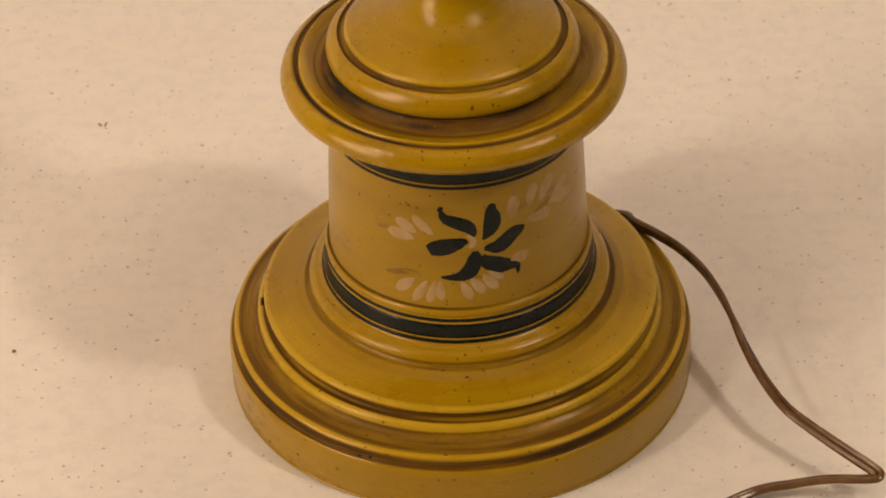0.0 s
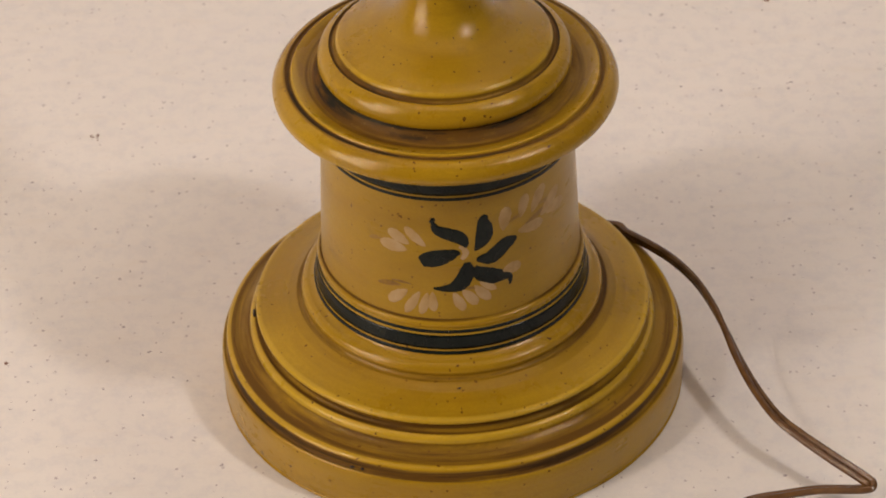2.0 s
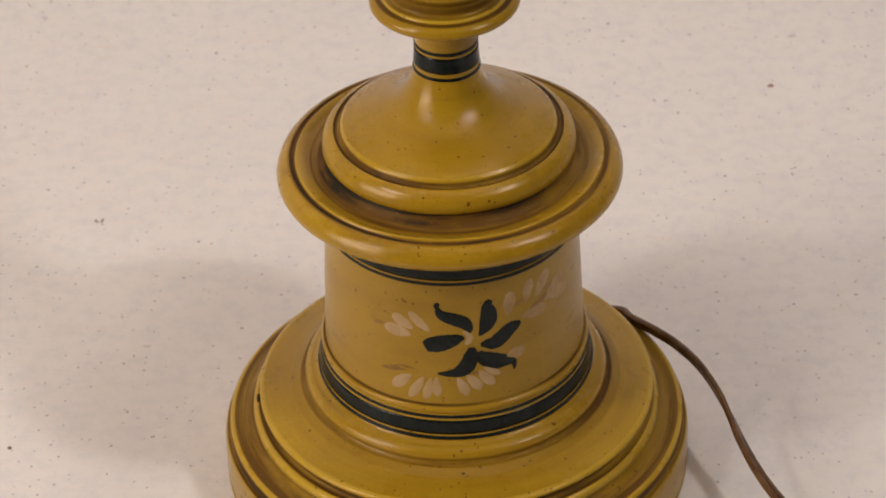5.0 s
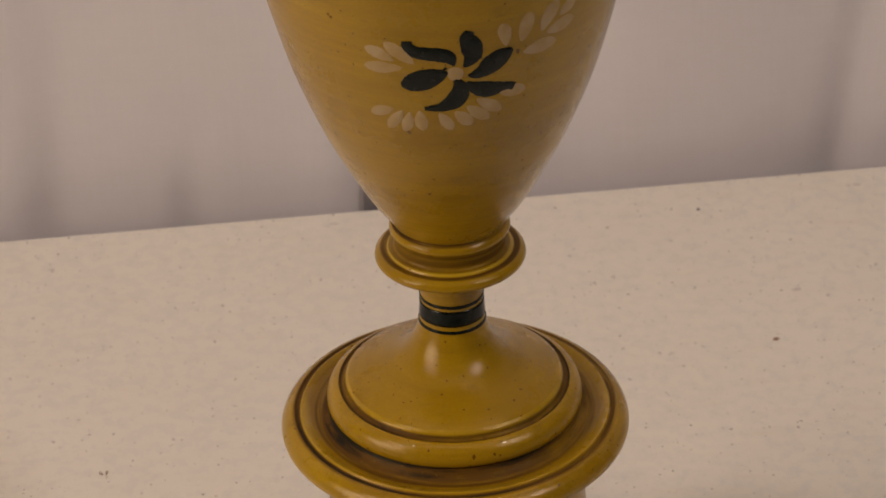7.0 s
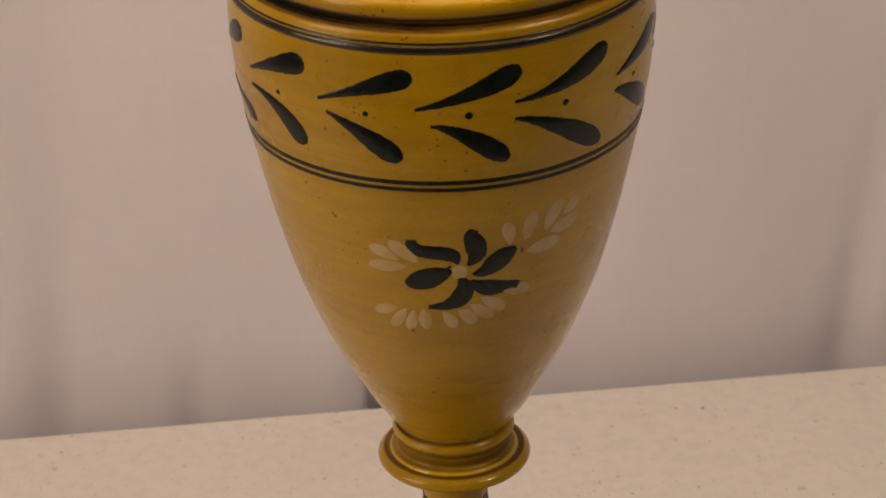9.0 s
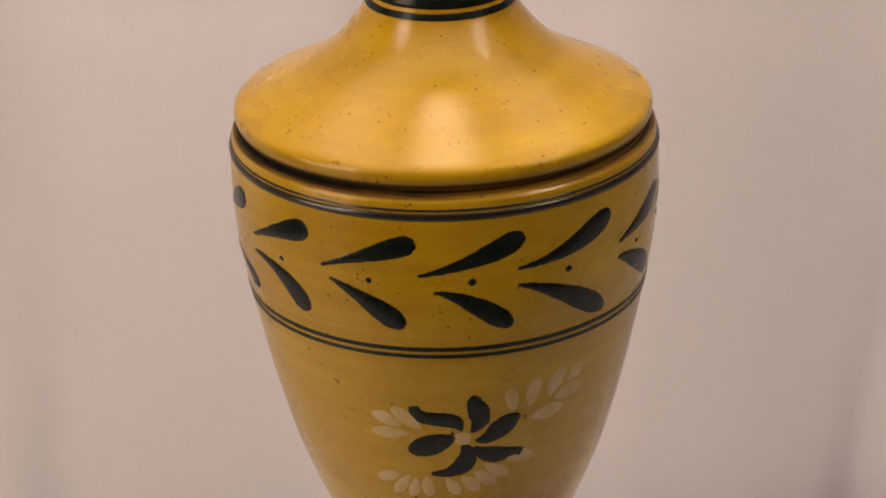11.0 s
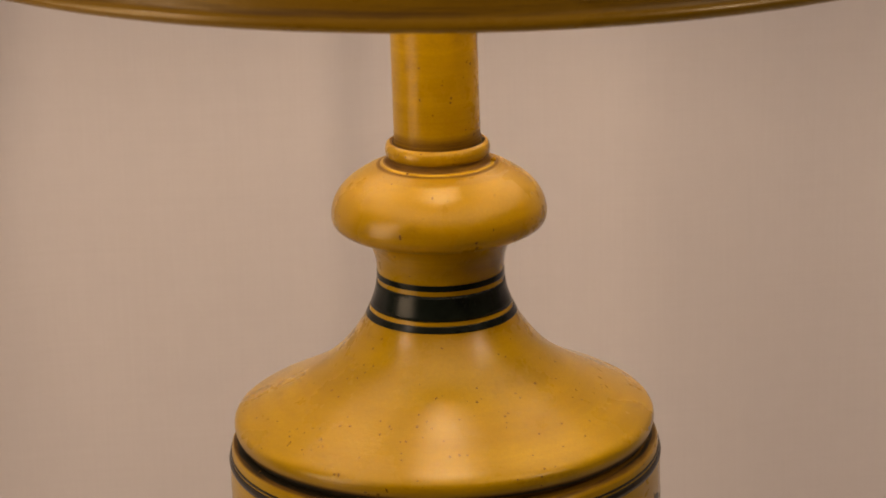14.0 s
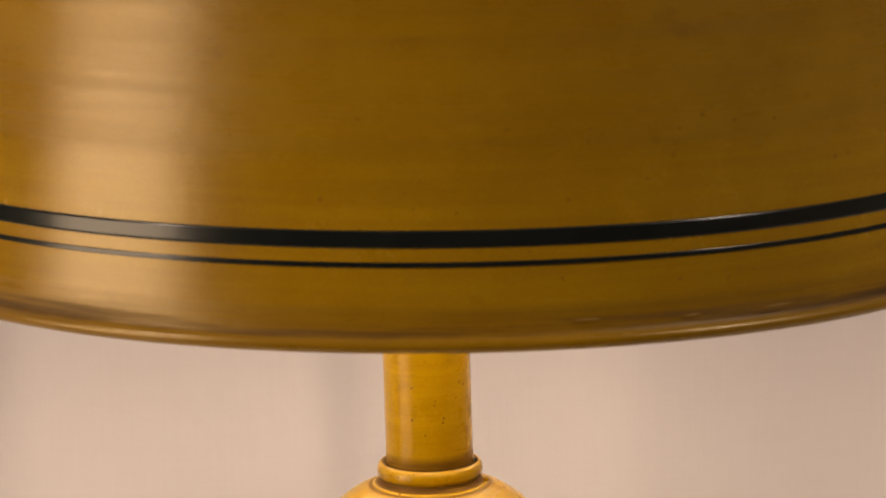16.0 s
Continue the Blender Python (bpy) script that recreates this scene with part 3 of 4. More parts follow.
def brush(which, spine, mat, on, name, lift=0.25, seed=0, ragged=0.11):
    """A loaded brush stroke drawn through a few places: (degrees round the lamp, height in mm, width in mm)."""
    rnd = random.Random(seed)
    r = radius(which, spine[len(spine) // 2][1])
    line = curve_through([(radians(a) * r, z, w) for a, z, w in spine], 6)
    line = [np.array(p) for p in line]
    bm = bmesh.new()
    rows, k = [], 4
    for i, p in enumerate(line):
        d = (line[min(i + 1, len(line) - 1)] - line[max(i - 1, 0)])[:2]
        d = d / max(1e-6, np.linalg.norm(d))
        side = np.array((-d[1], d[0]))
        half = max(0.15, p[2] / 2 + 0.15)
        wl, wr = (max(0.1, half + rnd.uniform(-ragged, ragged)) for _ in range(2))
        row = []
        for j in range(k + 1):
            q = p[:2] + side * (-wl + (wl + wr) * j / k)
            rr = radius(which, q[1]) + (lift if 0 < j < k else lift * 0.2)
            row.append(bm.verts.new((rr / 1000 * math.sin(q[0] / r), -rr / 1000 * math.cos(q[0] / r), q[1] / 1000)))
        rows.append(row)
    for x, y in zip(rows, rows[1:]):
        for j in range(k):
            bm.faces.new((x[j], x[j + 1], y[j + 1], y[j])).smooth = True
    bmesh.ops.recalc_face_normals(bm, faces=bm.faces)
    return part(name, bm, mat, on)


# flower on the drum
for k, (tip, root, w) in enumerate([
        ((-32.1, 94.2), (-19.3, 93.1), 5.0), ((-28.0, 100.5), (-18.4, 95.9), 4.7), ((-20.1, 103.2), (-10.9, 95.7), 3.8),
        ((-28.2, 68.5), (-19.5, 75.3), 4.4), ((-20.6, 65.1), (-14.0, 75.3), 3.6), ((-13.8, 65.5), (-10.7, 75.2), 3.6),
        ((-7.9, 67.0), (-8.4, 75.6), 3.5), ((4.9, 67.3), (0.6, 75.5), 3.9), ((10.5, 69.3), (4.4, 76.5), 4.1),
        ((16.6, 70.7), (9.8, 78.0), 4.0), ((19.3, 74.6), (11.9, 79.2), 2.9), ((31.6, 81.9), (22.6, 81.5), 5.0),
        ((25.5, 109.1), (23.4, 99.4), 5.0), ((36.0, 111.4), (32.3, 102.1), 4.3), ((46.6, 111.5), (38.7, 102.2), 5.0),
        ((56.2, 106.4), (43.4, 98.7), 5.0), ((60.1, 98.5), (46.4, 98.8), 5.0), ((44.7, 95.9), (30.8, 96.7), 5.0)]):
    stroke("pedestal", tip, root, w, 0.25 * (k % 3 - 1), RUBBED if k > 10 else PINKISH, pedestal, "cream_petal", fat=0.60, blunt=0.44, lift=0.18, seed=k)
brush("pedestal", [(3.6, 95.7, 0.8), (5.4, 94.7, 1.7), (6.3, 92.9, 2.0), (5.7, 91.2, 1.7), (4.4, 90.2, 0.8)], PINKISH, pedestal, "flower_centre", lift=0.15, seed=70)
brush("pedestal", [(-7.7, 106.3, 0.9), (-5.8, 103.2, 3.6), (-0.8, 101.3, 4.9), (3.9, 99.5, 5.0), (6.1, 96.8, 2.9), (6.4, 95.1, 0.5)], BLACK, pedestal, "black_petal", seed=20)
brush("pedestal", [(16.1, 107.9, 1.4), (14.7, 105.7, 4.0), (15.1, 101.3, 6.2), (14.0, 97.6, 5.6), (12.0, 94.9, 2.8), (10.4, 93.2, 0.4)], BLACK, pedestal, "black_petal", seed=21)
brush("pedestal", [(29.8, 94.9, 1.2), (27.4, 94.1, 4.0), (24.2, 93.1, 5.4), (18.0, 89.4, 5.9), (13.4, 89.2, 3.4), (11.0, 89.2, 1.3)], BLACK, pedestal, "black_petal", seed=22)
brush("pedestal", [(9.7, 86.1, 2.2), (12.0, 83.4, 5.4), (17.1, 80.8, 6.8), (21.9, 79.9, 4.9), (25.6, 78.6, 2.4), (26.1, 76.8, 1.4), (25.8, 75.1, 0.4)], BLACK, pedestal, "black_petal", seed=23)
brush("pedestal", [(6.8, 88.6, 1.7), (6.8, 85.7, 4.7), (5.8, 82.2, 5.8), (3.2, 79.0, 5.6), (-1.8, 77.4, 3.0), (-7.9, 77.3, 0.7)], BLACK, pedestal, "black_petal", seed=24)
brush("pedestal", [(-13.1, 88.7, 4.1), (-10.6, 89.7, 6.0), (-6.0, 90.8, 6.8), (-0.9, 92.1, 5.0), (2.1, 92.8, 3.1), (3.9, 92.5, 0.9)], BLACK, pedestal, "black_petal", seed=25)
brush("pedestal", [(-8.6, 107.6, 1.1), (-7.8, 107.1, 2.3), (-7.0, 106.6, 1.7)], BLACK, pedestal, "black_petal", seed=26)

# brown glaze left in smears round the flower
for k, (a0, z0, a1, z1, w) in enumerate([(-34, 75.5, -22, 77.0, 2.4), (-27, 78.5, -17, 78.0, 1.2), (32, 96.0, 47, 101.9, 2.6), (26, 101.9, 34, 103.9, 1.6),
                                         (42, 104.4, 56, 102.4, 2.0), (-38, 94.1, -31, 95.6, 1.8), (6, 77.0, 13, 76.0, 1.4)]):
    stroke("pedestal", (a1, z1), (a0, z0), w, 0.3, SMEAR, pedestal, "glaze_smear", fat=0.45, blunt=0.8, lift=0.09, seed=200 + k)

# flower on the urn
for k, (tip, root, w) in enumerate([
        ((-24.9, 314.3), (-15.7, 310.4), 4.7), ((-18.3, 317.4), (-9.4, 309.7), 5.0), ((-26.0, 307.1), (-13.3, 307.9), 4.6),
        ((-27.1, 287.2), (-18.0, 290.4), 4.1), ((-21.4, 281.7), (-15.1, 290.0), 3.9), ((-15.4, 281.0), (-12.6, 289.6), 3.8),
        ((-8.3, 281.7), (-9.0, 290.4), 4.3), ((2.1, 282.2), (-2.4, 289.6), 4.1), ((8.9, 283.7), (2.9, 289.9), 4.7),
        ((15.3, 285.7), (7.0, 292.1), 4.4), ((19.4, 288.5), (10.2, 294.6), 4.4), ((27.5, 295.2), (17.9, 295.7), 4.9),
        ((17.2, 323.4), (19.0, 314.5), 4.5), ((26.0, 325.8), (23.9, 314.9), 5.0), ((35.2, 327.6), (30.6, 316.9), 5.3),
        ((42.0, 326.0), (36.6, 321.0), 4.6), ((42.9, 318.2), (32.5, 315.8), 5.4), ((36.8, 311.5), (24.7, 310.4), 5.3)]):
    stroke("vase", tip, root, w, 0.25 * (k % 3 - 1), CREAM, vase, "cream_petal", fat=0.58, blunt=0.52, lift=0.18, seed=40 + k)
stroke("vase", (1.4, 307.9), (5.2, 303.8), 5.5, 0.2, CREAM, vase, "flower_centre", seed=71)
brush("vase", [(-11.2, 318.6, 2.8), (-10.8, 316.1, 3.9), (-8.4, 314.2, 4.6), (-4.4, 313.7, 4.9), (-0.5, 313.1, 5.2), (1.8, 311.5, 4.0), (2.7, 308.9, 0.5)], BLACK, vase, "black_petal", seed=60)
brush("vase", [(7.7, 322.1, 2.2), (7.0, 319.9, 4.8), (8.2, 315.7, 6.6), (8.5, 312.4, 5.7), (7.1, 309.6, 3.1), (5.8, 308.2, 0.6)], BLACK, vase, "black_petal", seed=61)
brush("vase", [(21.1, 312.9, 1.5), (18.0, 310.9, 6.2), (14.6, 308.1, 7.1), (11.7, 305.7, 4.9), (9.1, 304.7, 2.8), (7.2, 304.6, 0.4)], BLACK, vase, "black_petal", seed=62)
brush("vase", [(6.9, 302.2, 0.7), (9.2, 299.9, 4.2), (13.2, 298.2, 6.2), (17.7, 297.9, 4.8), (21.0, 297.9, 3.4), (23.0, 297.2, 3.5)], BLACK, vase, "black_petal", seed=63)
brush("vase", [(3.2, 303.3, 1.2), (4.7, 300.7, 4.3), (4.6, 297.5, 5.9), (2.6, 294.2, 6.1), (-1.9, 291.9, 3.3), (-7.3, 291.4, 1.3)], BLACK, vase, "black_petal", seed=64)
brush("vase", [(-14.3, 300.9, 1.7), (-11.9, 301.4, 5.7), (-8.0, 302.8, 7.8), (-4.1, 304.4, 6.8), (-1.1, 305.6, 4.1), (0.9, 306.1, 0.8)], BLACK, vase, "black_petal", seed=65)
brush("vase", [(-1.2, 306.9, 0.4), (-0.4, 307.5, 0.7), (0.6, 308.2, 0.3)], BLACK, vase, "black_petal", seed=67)

# wreath of leaves round the urn: thin end, middle, fat end, width in mm
LEAVES = [
        ((-61.5, 367.4), (-48.8, 373.3), (-38.1, 377.2), 6.9),
        ((-34.4, 366.6), (-19.9, 373.0), (-8.2, 377.7), 6.6),
        ((-7.6, 366.5), (6.8, 371.6), (19.8, 378.2), 6.8),
        ((18.2, 367.1), (32.8, 370.5), (46.9, 377.9), 7.4),
        ((51.5, 365.2), (62, 368.7), (77.5, 373.6), 7.6),
        ((-81.9, 355.6), (-70, 350.9), (-66.2, 346.8), 7.6),
        ((-61.8, 361.5), (-49.4, 358.0), (-40.9, 348.2), 7.6),
        ((-32.1, 362.7), (-22.6, 357.3), (-11.9, 348.7), 7.3),
        ((-3.8, 361.0), (4.9, 357.5), (16.7, 347.6), 6.6),
        ((18.2, 361.5), (30.1, 356.2), (46.7, 344.5), 6.9),
        ((51, 359.9), (58.5, 357.0), (73.5, 347.0), 7.1),
        ((-86.5, 366.8), (-77, 372.7), (-66, 377.5), 7)]
for k in range(7):
    c = 79 + 27.2 * k
    LEAVES.append(((c, 366.7), (c + 13, 372.4), (c + 25, 377.8), 7))
    LEAVES.append(((c + 1, 361.8), (c + 11, 357.1), (c + 21, 348.0), 7))
for k, (thin, middle, fat, w) in enumerate(LEAVES):
    def along(u):
        q = [(1 - u) ** 2 * a + 2 * u * (1 - u) * (2 * b - (a + c) / 2) + u * u * c for a, b, c in zip(thin, middle, fat)]
        return tuple(q)
    widths = ((0.0, 0.10), (0.2, 0.30), (0.45, 0.62), (0.7, 0.95), (0.88, 0.96), (0.97, 0.60), (1.0, 0.30))
    brush("vase", [(*along(u), w * f) for u, f in widths], BLACK, vase, "leaf", seed=100 + k, ragged=0.15)
for k, (a, z, w) in enumerate([(-48.8, 363.9, 1.7), (-20.7, 364.1, 1.9), (6.1, 364.3, 2.5), (32.9, 363.2, 2.2), (60.6, 361.8, 1.6)]):
    stroke("vase", (a + w * 0.42, z + 0.2), (a - w * 0.42, z - 0.2), w, 0, BLACK, vase, "dot", fat=0.5, blunt=0.5, seed=160 + k)

# ---- the shade ----
RIM_Z = 561.1


def shade_profile(z):
    return 170.0 - (z - RIM_Z) * 0.13


shade = turned_part("shade", [
    (0.5, [(166.6, RIM_Z + 5), (166.8, RIM_Z + 2), (168.2, RIM_Z)]),
    (0.25, [(168.2, RIM_Z), (170.2, RIM_Z - 0.4), (171.4, RIM_Z + 1.0), (171.2, RIM_Z + 2.4), (170.2, RIM_Z + 3.3)]),
    (1.0, [(170.2, RIM_Z + 3.3), (169.7, RIM_Z + 4.0), (169.4, RIM_Z + 5.0)]),
    (0.75, [(169.4, RIM_Z + 5.0), (169.2, RIM_Z + 6.0), (169.0, RIM_Z + 7.0)]),
    (0.3, [(169.0, RIM_Z + 7.0), (168.9, RIM_Z + 7.7), (168.8, RIM_Z + 8.4)]),
    (0, [(168.8, RIM_Z + 8.4), (shade_profile(595), 595), (shade_profile(606), 606)]),
    # the upper part is toned browner all round
    (0.16, [(shade_profile(606), 606), (shade_profile(640), 640), (shade_profile(720), 720), (shade_profile(800), 800)]),
    (0, [(shade_profile(800), 800), (shade_profile(800) - 1.0, 801), (shade_profile(800) - 2, 800)]),
    ("inner", [(shade_profile(800) - 2, 800), (shade_profile(700) - 1.6, 700), (shade_profile(600) - 1.6, 600), (166.6, RIM_Z + 5)]),
    ], [SHADE_PAINT, INNER], lamp, "mustard enamelled metal drum shade with two black lines", around=220)
shade.matrix_basis = pose(0, 0, 0, 0, 0.55, 0)
SH = [(shade_profile(z), z) for z in (560, 820)]
band(581.67, 582.98, shade, profile=SH, paint=SHADE_BLACK)
band(586.42, 590.77, shade, profile=SH, paint=SHADE_BLACK)

# the second mark is a dent's bright glint, put into the colour
for k, (x, y, z, long, turn) in enumerate([(-0.1040, -0.1240, 0.5957, 0.7, -40), (-0.0779, -0.1470, 0.5690, 1.5, -28), (0.0343, -0.1665, 0.5680, 4.0, 12),
                                           (0.0838, -0.1497, 0.5675, 5.0, 29), (0.0610, -0.1590, 0.5672, 2.5, 21)]):
    chip((x, y, z), (long, 0.16, 0.16), shade, 30 + k, turn, PALE_CHIP, "scratch", "pale worn scratch or dent glint")

# socket and bulb inside the shade
part("socket", lathe([(0, [(13.0, 597), (16, 599), (16, 611), (14, 615), (2, 615)])]), DARK_METAL, lamp)
glow, _, gb = material("lit_bulb_glass")
gb.inputs["Base Color"].default_value = (0.9, 0.85, 0.75, 1)
gb.inputs["Emission Color"].default_value = (1.0, 0.72, 0.45, 1)
gb.inputs["Emission Strength"].default_value = 6.0
bulb = part("bulb", lathe([(0, [(13, 615), (15, 622), (23, 633), (28, 648), (25, 663), (15, 673), (1, 676)])], around=48), glow, lamp, "lit frosted glass bulb")
bulb.visible_shadow = False


# ---- lamp cord ----
def cord(points, name):
    line = curve_through([Vector(p) for p in points], 14)
    line = [Vector(p) for p in line]
    bm = bmesh.new()
    n = 30
    for off in (-1, 1):
        rings = []
        for i, p in enumerate(line):
            d = (line[min(i + 1, len(line) - 1)] - line[max(i - 1, 0)]).normalized()
            flat = d.cross(Vector((0, 0, 1))).normalized()
            up = flat.cross(d).normalized()
            turn = radians(78 - 100 * min(1, max(0, i / len(line) - 0.28) * 4))     # the ribbon twists over along its way
            side = (flat * math.cos(turn) + up * math.sin(turn)).normalized()
            nor = d.cross(side)
            c = p + side * off * 0.00118
            rings.append([bm.verts.new(c + (side * math.cos(a) + nor * math.sin(a)) * 0.00128 * (1 + 0.06 * math.cos(6 * a)))
                          for a in (2 * math.pi * j / n for j in range(n))])
        for a, b in zip(rings, rings[1:]):
            for j in range(n):
                bm.faces.new((a[j], a[(j + 1) % n], b[(j + 1) % n], b[j])).smooth = True
        bm.faces.new(rings[0])
        bm.faces.new(rings[-1])
    bmesh.ops.recalc_face_normals(bm, faces=bm.faces)
    return part(name, bm, CORD, lamp, "brown two-core flex lying on the table")


cord([(0.0450, 0.0722, 0.0120), (0.0658, 0.0556, 0.0240), (0.0708, 0.0475, 0.0260), (0.0790, 0.0368, 0.0280), (0.0872, 0.0272, 0.0280),
      (0.0950, 0.0141, 0.0275), (0.1007, -0.0004, 0.0260), (0.1045, -0.0137, 0.0240), (0.1077, -0.0263, 0.0218), (0.1126, -0.0416, 0.0197),
      (0.1195, -0.0568, 0.0180), (0.1278, -0.0673, 0.0169), (0.1389, -0.0790, 0.0155), (0.1477, -0.0876, 0.0142), (0.1499, -0.0905, 0.0135),
      (0.1474, -0.0917, 0.0125), (0.1320, -0.0880, 0.0095), (0.1199, -0.0867, 0.0065), (0.1053, -0.0881, 0.0045), (0.0841, -0.1000, 0.0036),
      (0.0594, -0.1151, 0.0030), (0.0198, -0.1501, 0.0030), (0.0099, -0.2200, 0.0030)], "cord")


# ---- fly specks spattered on the paint: degrees round the lamp, mm along the outline, size in mm ----
def speck_mesh(seed, paint):
    rnd = random.Random(seed)
    bm = bmesh.new()
    long = rnd.uniform(1.0, 1.7)
    rim = [bm.verts.new((0.5 * rnd.uniform(0.7, 1.2) * long ** 0.5 * math.cos(a), 0.5 * rnd.uniform(0.7, 1.2) / long ** 0.5 * math.sin(a), 0))
           for a in (2 * math.pi * j / 9 for j in range(9))]
    top = bm.verts.new((0, 0, 0.10))
    for a, b in zip(rim, rim[1:] + rim[:1]):
        bm.faces.new((a, b, top)).smooth = True
    me = bpy.data.meshes.new("paint_speck")
    bm.to_mesh(me)
    bm.free()
    me.materials.append(paint)
    return me


def spatter(name, colour, other):
    """Dull brown spatter, thicker and darker in places."""
    m, t, b = material(name)
    n = noise_of(t, coords(t, (1, 1, 1)), 2.5, 3)
    t.links.new(mix(t, ramp(t, n, [(0.35, (0, 0, 0)), (0.65, (1, 1, 1))]), colour, other), b.inputs["Base Color"])
    b.inputs["Roughness"].default_value, b.inputs["Specular IOR Level"].default_value = 0.6, 0.05
    return m


SPECK = spatter("brown_spatter", (0.19, 0.095, 0.008), (0.10, 0.045, 0.006))
FAINT_SPECK = spatter("faint_brown_spatter", (0.25, 0.135, 0.009), (0.17, 0.085, 0.008))
SPECK_SHAPES = [speck_mesh(k, SPECK) for k in range(7)]
FAINT_SHAPES = [speck_mesh(k, FAINT_SPECK) for k in range(7)]


def specks_on(ob, outline, places, shapes=SPECK_SHAPES):
    line = np.array(OUTLINES[outline])
    steps = np.hypot(*np.diff(line, axis=0).T)
    way = np.concatenate([[0], np.cumsum(steps)])
    for k, (angle, along, size) in enumerate(places):
        rnd = random.Random(angle * 31 + along)
        r, z = (float(np.interp(along, way, line[:, i])) for i in (0, 1))
        r2, z2 = (float(np.interp(along + 0.3, way, line[:, i])) for i in (0, 1))
        r1, z1 = (float(np.interp(along - 0.3, way, line[:, i])) for i in (0, 1))
        a = radians(angle)
        out = Vector((math.sin(a), -math.cos(a), 0))
        normal = (out * (z2 - z1) - Vector((0, 0, 1)) * (r2 - r1)).normalized()
        turn = normal.to_track_quat("Z", "Y").to_matrix().to_4x4() @ pose(0, 0, 0, 0, 0, rnd.uniform(0, 360))
        speck = new("paint_speck", shapes[rnd.randrange(len(shapes))])
        speck.parent = ob
        speck.matrix_basis = Matrix.Translation((out * r + Vector((0, 0, z))) / 1000) @ turn @ Matrix.Scale(size / 1000, 4)


specks_on(plate, "plate", [
    (-88.7, 21.2, 1.1), (-96.6, 8.5, 1.1), (-61.3, 34.1, 1.1), (-59.5, 19.5, 1.1), (-58.8, 26.2, 0.8), (-44.7, 24.6, 0.6),
    (-7, 25.3, 1.2), (-17.3, 24.4, 0.8), (-19.7, 13.2, 0.8), (-35.8, 9.9, 1), (-2.6, 17.2, 0.8), (-17.4, 16.7, 0.6),
    (-6.9, 0.6, 0.8), (1.1, 31.9, 1.2), (-1.7, 30.3, 1), (-85.2, 14.4, 0.9), (-13.8, 48.9, 0.6), (-33.5, 12.7, 0.6),
    (7.4, 24.6, 1.2), (36.7, 17.9, 1), (2.6, 21.6, 0.8), (12.8, 19.6, 0.6), (1.7, 12.1, 1.2), (19.8, 9.6, 0.8), (13.6, 13.6, 0.6),
    (6.5, 34.4, 0.8), (7.4, 32.7, 0.8), (73.8, 10.2, 1.1), (90.7, 11.6, 0.9), (57.1, 15.5, 0.8), (49.4, 17.4, 0.6),
    (47.9, 10.6, 0.6)])
specks_on(plate, "plate", [
    (53.4, 21.9, 0.6), (44, 24.2, 0.6), (2.7, 2.8, 0.8)])
specks_on(base, "base", [
    (-20.1, 62.4, 1.5), (-25.6, 60.5, 1.2), (-41.7, 54.4, 1), (-18.7, 54.5, 1), (-16.5, 58.1, 0.8), (-4.4, 57, 1.2),
    (-53.8, 53.3, 1.1), (-46.6, 54.4, 1.1), (-74, 45.9, 0.9), (-31.6, 41.3, 1.3), (-41.1, 47.9, 0.8), (-6.1, 45.9, 1),
    (-2.4, 46.3, 1), (55.4, 62.4, 1.1), (46.4, 64.2, 0.8), (40.2, 60.2, 1), (47, 55.6, 0.6), (23.6, 66.1, 1), (10.7, 62.8, 0.8),
    (64.3, 49.5, 0.9), (22.2, 48.3, 1), (15.9, 45.2, 0.8), (37.4, 30.6, 0.8)])
specks_on(pedestal, "pedestal", [
    (62.4, 4, 0.6), (31.3, 1.3, 0.6), (23.3, 1.9, 0.8), (-22, 43.6, 1.4), (-23.1, 44.4, 1), (-25.8, 43.3, 0.8), (-18.1, 43.1, 1),
    (-26.4, 36.9, 0.8), (-35, 38.8, 0.6), (-40.4, 36, 0.6), (-5.9, 50.1, 0.8), (13.7, 49.1, 0.6), (-14.5, 33.7, 0.8),
    (-49.7, 15.6, 0.6), (52.9, 21, 0.6), (57.8, 18.1, 0.6), (-11.5, 7.8, 0.6), (-10.2, 10.2, 0.6), (-5.8, 2.7, 0.8)])
specks_on(flange, "flange", [
    (-11.4, 25.6, 1), (-10.9, 22.6, 0.8), (2.7, 21, 0.8), (3.9, 25.8, 0.8), (4.1, 23.3, 0.8), (-0.1, 25.3, 0.6), (7.7, 48.4, 1.5),
    (16.9, 48.3, 1.2), (19.4, 47.4, 0.8), (21.5, 52, 0.8), (15.2, 38.9, 1), (25.6, 36.3, 0.8), (9.6, 40.5, 0.8), (5.5, 35.7, 0.8),
    (42.2, 40.3, 0.8), (49.8, 46.6, 1), (-62.8, 49.5, 0.6), (59.6, 47.9, 0.8), (62.6, 36.9, 0.8), (67.1, 21.3, 1), (61.2, 23.5, 0.8),
    (50.4, 22.2, 0.6), (79.9, 51.2, 0.8), (-63.2, 31.4, 0.8), (-62.9, 37.5, 1)])
specks_on(groove_ring, "groove_ring", [
    (14.6, 1.8, 1.2)])
specks_on(dome, "dome", [
    (5.9, 8.2, 1), (21.7, 6.7, 1), (40.7, 6.6, 1), (84.8, 11.4, 1), (85.1, 4, 0.8), (91.4, 3, 0.6), (10.1, 21.5, 0.8),
    (-71.5, 6.6, 0.8), (-71.2, 1.8, 0.8), (-69.2, 18.2, 0.6), (-46.5, 9.2, 0.8), (-36.1, 8.2, 0.8), (-31.7, 9.6, 0.8),
    (-28.7, 11.6, 0.6), (-7.3, 2.8, 0.6), (-24.4, 1, 0.6), (-32.1, 1.9, 0.6), (20.5, 2.7, 0.6), (37.4, 0.1, 0.8)])
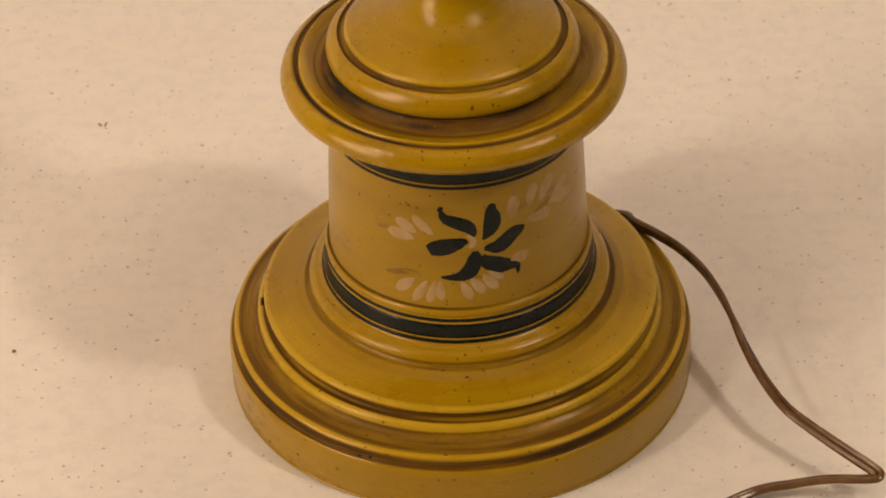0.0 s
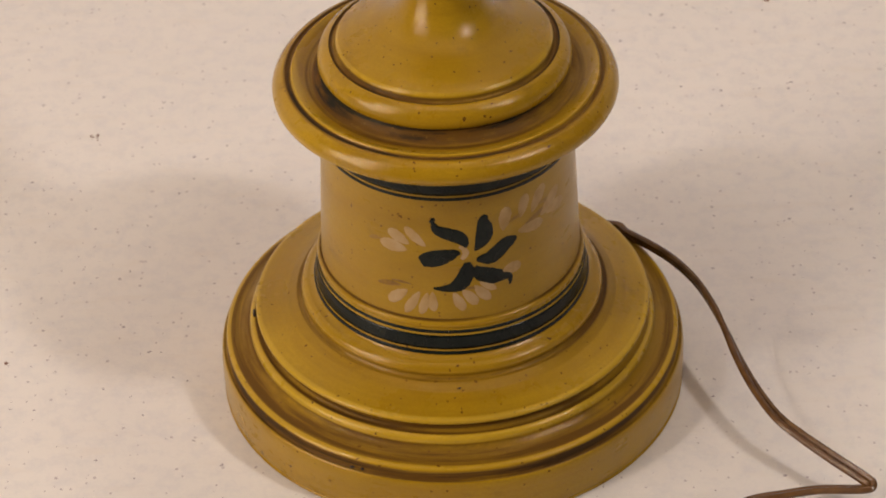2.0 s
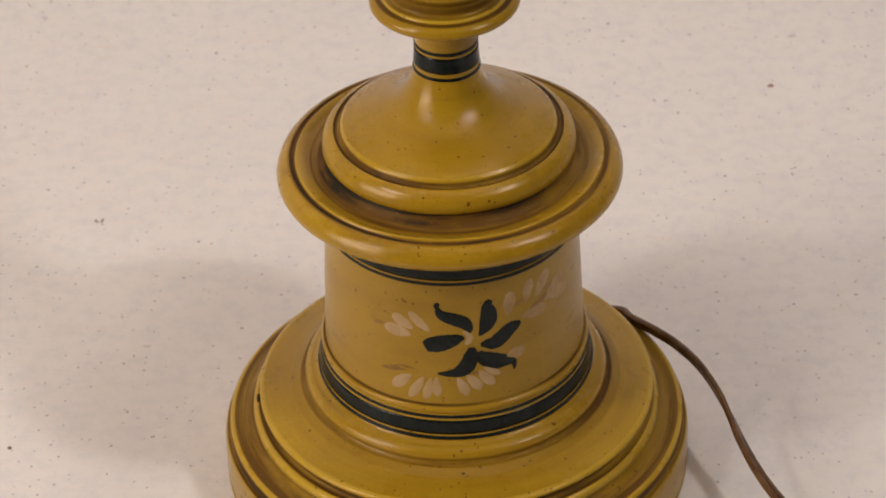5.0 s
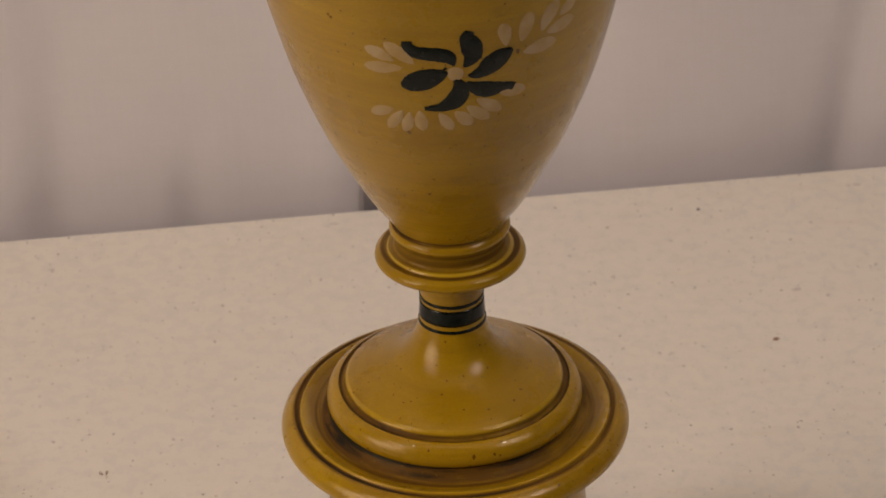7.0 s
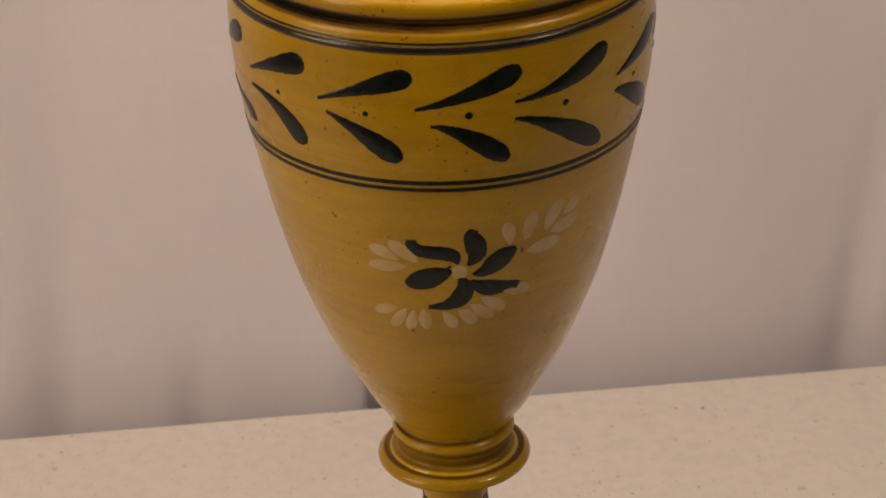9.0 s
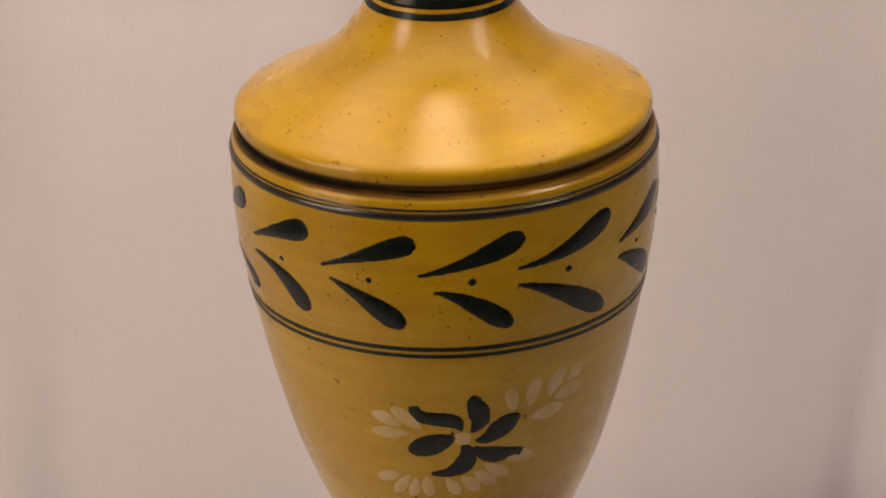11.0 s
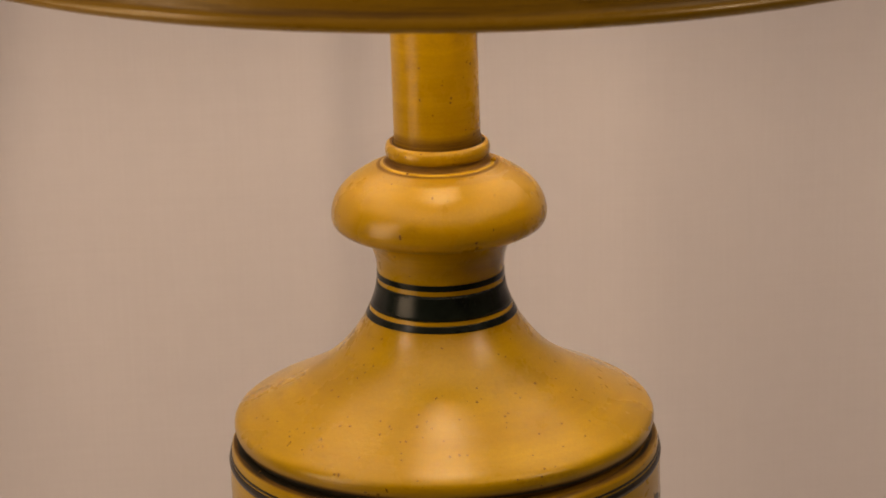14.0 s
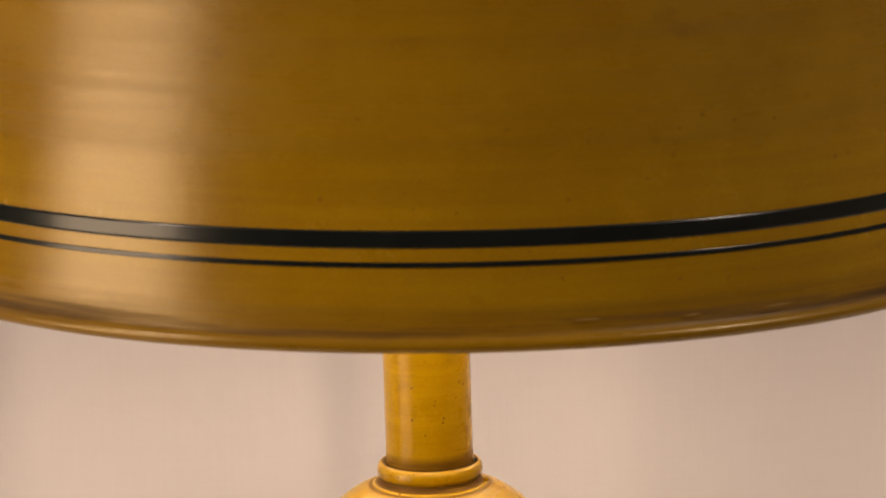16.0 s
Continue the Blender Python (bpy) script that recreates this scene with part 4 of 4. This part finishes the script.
specks_on(vase, "vase", [
    (40.7, 58.5, 0.9), (37.4, 42.6, 0.9), (-30.7, 169.1, 0.9), (-23.7, 154.9, 0.9), (-23.8, 153.1, 0.9), (-22, 156.3, 0.7),
    (-22.4, 152.6, 0.7), (-33, 145.3, 1), (-12.7, 149.6, 0.7), (-0.3, 137.8, 0.9), (-44, 121.6, 1.1), (-45.1, 117.3, 0.7),
    (-35.8, 112.6, 1.2), (-35, 111.8, 1.2), (-30.9, 115.4, 0.7), (-34.1, 163.2, 0.7), (-50.4, 129.7, 0.9), (62.9, 152, 0.9),
    (62.7, 150.9, 0.9), (5.5, 140.3, 0.9), (-1.4, 154.6, 0.7), (32.3, 140.9, 1), (39.7, 123.6, 0.7), (47, 111.4, 0.7),
    (37, 107.9, 0.7), (41.1, 57.6, 0.9), (34.9, 47.2, 0.9), (37.8, 41.3, 0.9), (29.2, 40.8, 0.9), (1, 60.4, 0.7), (3.4, 61.7, 0.7),
    (-6.4, 43.9, 0.9)])
specks_on(vase, "vase", [
    (18.7, 74, 0.9), (27.6, 79.8, 0.9), (31.1, 92.7, 0.7), (-17.8, 107.2, 0.9), (-35.4, 62.9, 0.7), (-28.8, 59.9, 0.7),
    (-30.2, 94.3, 0.9), (23.3, 98.8, 0.7), (25.6, 100.9, 0.7), (-46.1, 41.2, 0.6), (-7.2, 70.1, 0.7), (-53.4, 171.6, 0.7),
    (-9.1, 179.1, 1), (-69.3, 173.2, 0.7), (58.9, 167.5, 0.9), (47, 171.8, 0.7), (65.2, 172.6, 0.7)])
specks_on(collar, "collar", [
    (47.7, 24, 1), (22.8, 26.4, 0.8)])
specks_on(shoulder, "shoulder", [
    (-52.3, 37.2, 0.9), (-47.2, 47.8, 0.7), (-51.1, 49.9, 0.7), (-56.3, 43.8, 0.7), (-46.8, 24.3, 0.7), (-10.4, 31.5, 0.9),
    (-36.3, 28.4, 1), (-40, 27.5, 0.9), (-40, 31.5, 0.7), (-23.2, 27.2, 0.9), (-19.9, 29.9, 0.7), (-25.5, 32.5, 0.7),
    (-13.1, 25.3, 0.9), (-15.2, 25.2, 0.7), (-13.7, 20.5, 0.7), (-13.1, 17.9, 0.7), (-51.9, 15.5, 1.2), (-51.7, 14.3, 0.9),
    (-45.7, 14.9, 0.9), (-42.7, 15.7, 0.7), (-50.9, 20.8, 0.7), (-40, 18.2, 0.7), (-29.3, 9.2, 1.2), (-30.5, 9.2, 0.9),
    (-15.3, 6.4, 1), (-20.4, 4.3, 0.8), (-17.8, 4.6, 1.2), (-7.4, 9.9, 0.7), (-71.2, 17.7, 0.7), (-66.2, 19.4, 0.7),
    (-59.1, 9.2, 0.7), (-59.4, 38.1, 0.9)])
specks_on(shoulder, "shoulder", [
    (-3.6, 42.3, 0.9), (-4.7, 31, 0.7), (-6.9, 33.6, 0.7), (-0.4, 58.8, 0.7), (-10.6, 36.1, 0.7), (1.4, 19.6, 0.7),
    (90.3, 27.1, 1.4), (100.9, 26.1, 0.9), (100.1, 25.1, 1.1), (84.5, 25, 0.9), (83.3, 24.6, 0.7), (66.5, 32.6, 0.9),
    (72.6, 27.8, 0.7), (60.2, 31.4, 0.7), (49.1, 41.6, 1.1), (35.2, 40.5, 0.7), (15, 40.1, 0.9), (16.9, 45, 0.7), (43.7, 24.9, 1),
    (47.2, 17.3, 0.9), (32.8, 23.7, 0.9), (26.5, 34, 0.9), (24.5, 33.2, 0.9), (23.9, 30.7, 0.7), (37.2, 16.6, 0.7),
    (27.1, 10.2, 0.9), (4.4, 19.9, 0.9), (1.5, 19.3, 0.7), (6.8, 19.7, 0.7), (37.2, 54.5, 0.7)])
specks_on(knob, "knob", [
    (-4.2, 26.8, 0.9)])
specks_on(tube, "tube", [
    (46.7, 27, 1), (39.7, 22.3, 0.7), (8.4, 20.8, 0.7), (-4.6, 11.5, 0.7)], FAINT_SHAPES)
specks_on(shade, "shade", [
    (-7.7, 66.3, 1), (-10.9, 46.6, 1.1), (-19.2, 61.9, 0.8), (5.2, 63.2, 1.1), (-3.6, 48.1, 0.7), (-2.4, 51.1, 0.7), (10.4, 45.6, 1),
    (23.2, 64.9, 1.3), (26.4, 62.8, 1.1), (30.7, 62.3, 1.2), (20.8, 61.8, 1), (20.1, 55.2, 1.1), (37.5, 50.6, 1.3), (39.2, 51.1, 1),
    (0.7, 43.1, 0.8), (20.2, 24.2, 1), (24.8, 23.4, 0.9), (27.4, 24.8, 0.9), (9.7, 26.3, 1), (6.9, 33.2, 0.7), (12.6, 62.8, 0.8),
    (12.3, 59.7, 0.8), (-2.9, 44.2, 0.7), (17.6, 49.8, 0.7)], FAINT_SHAPES)
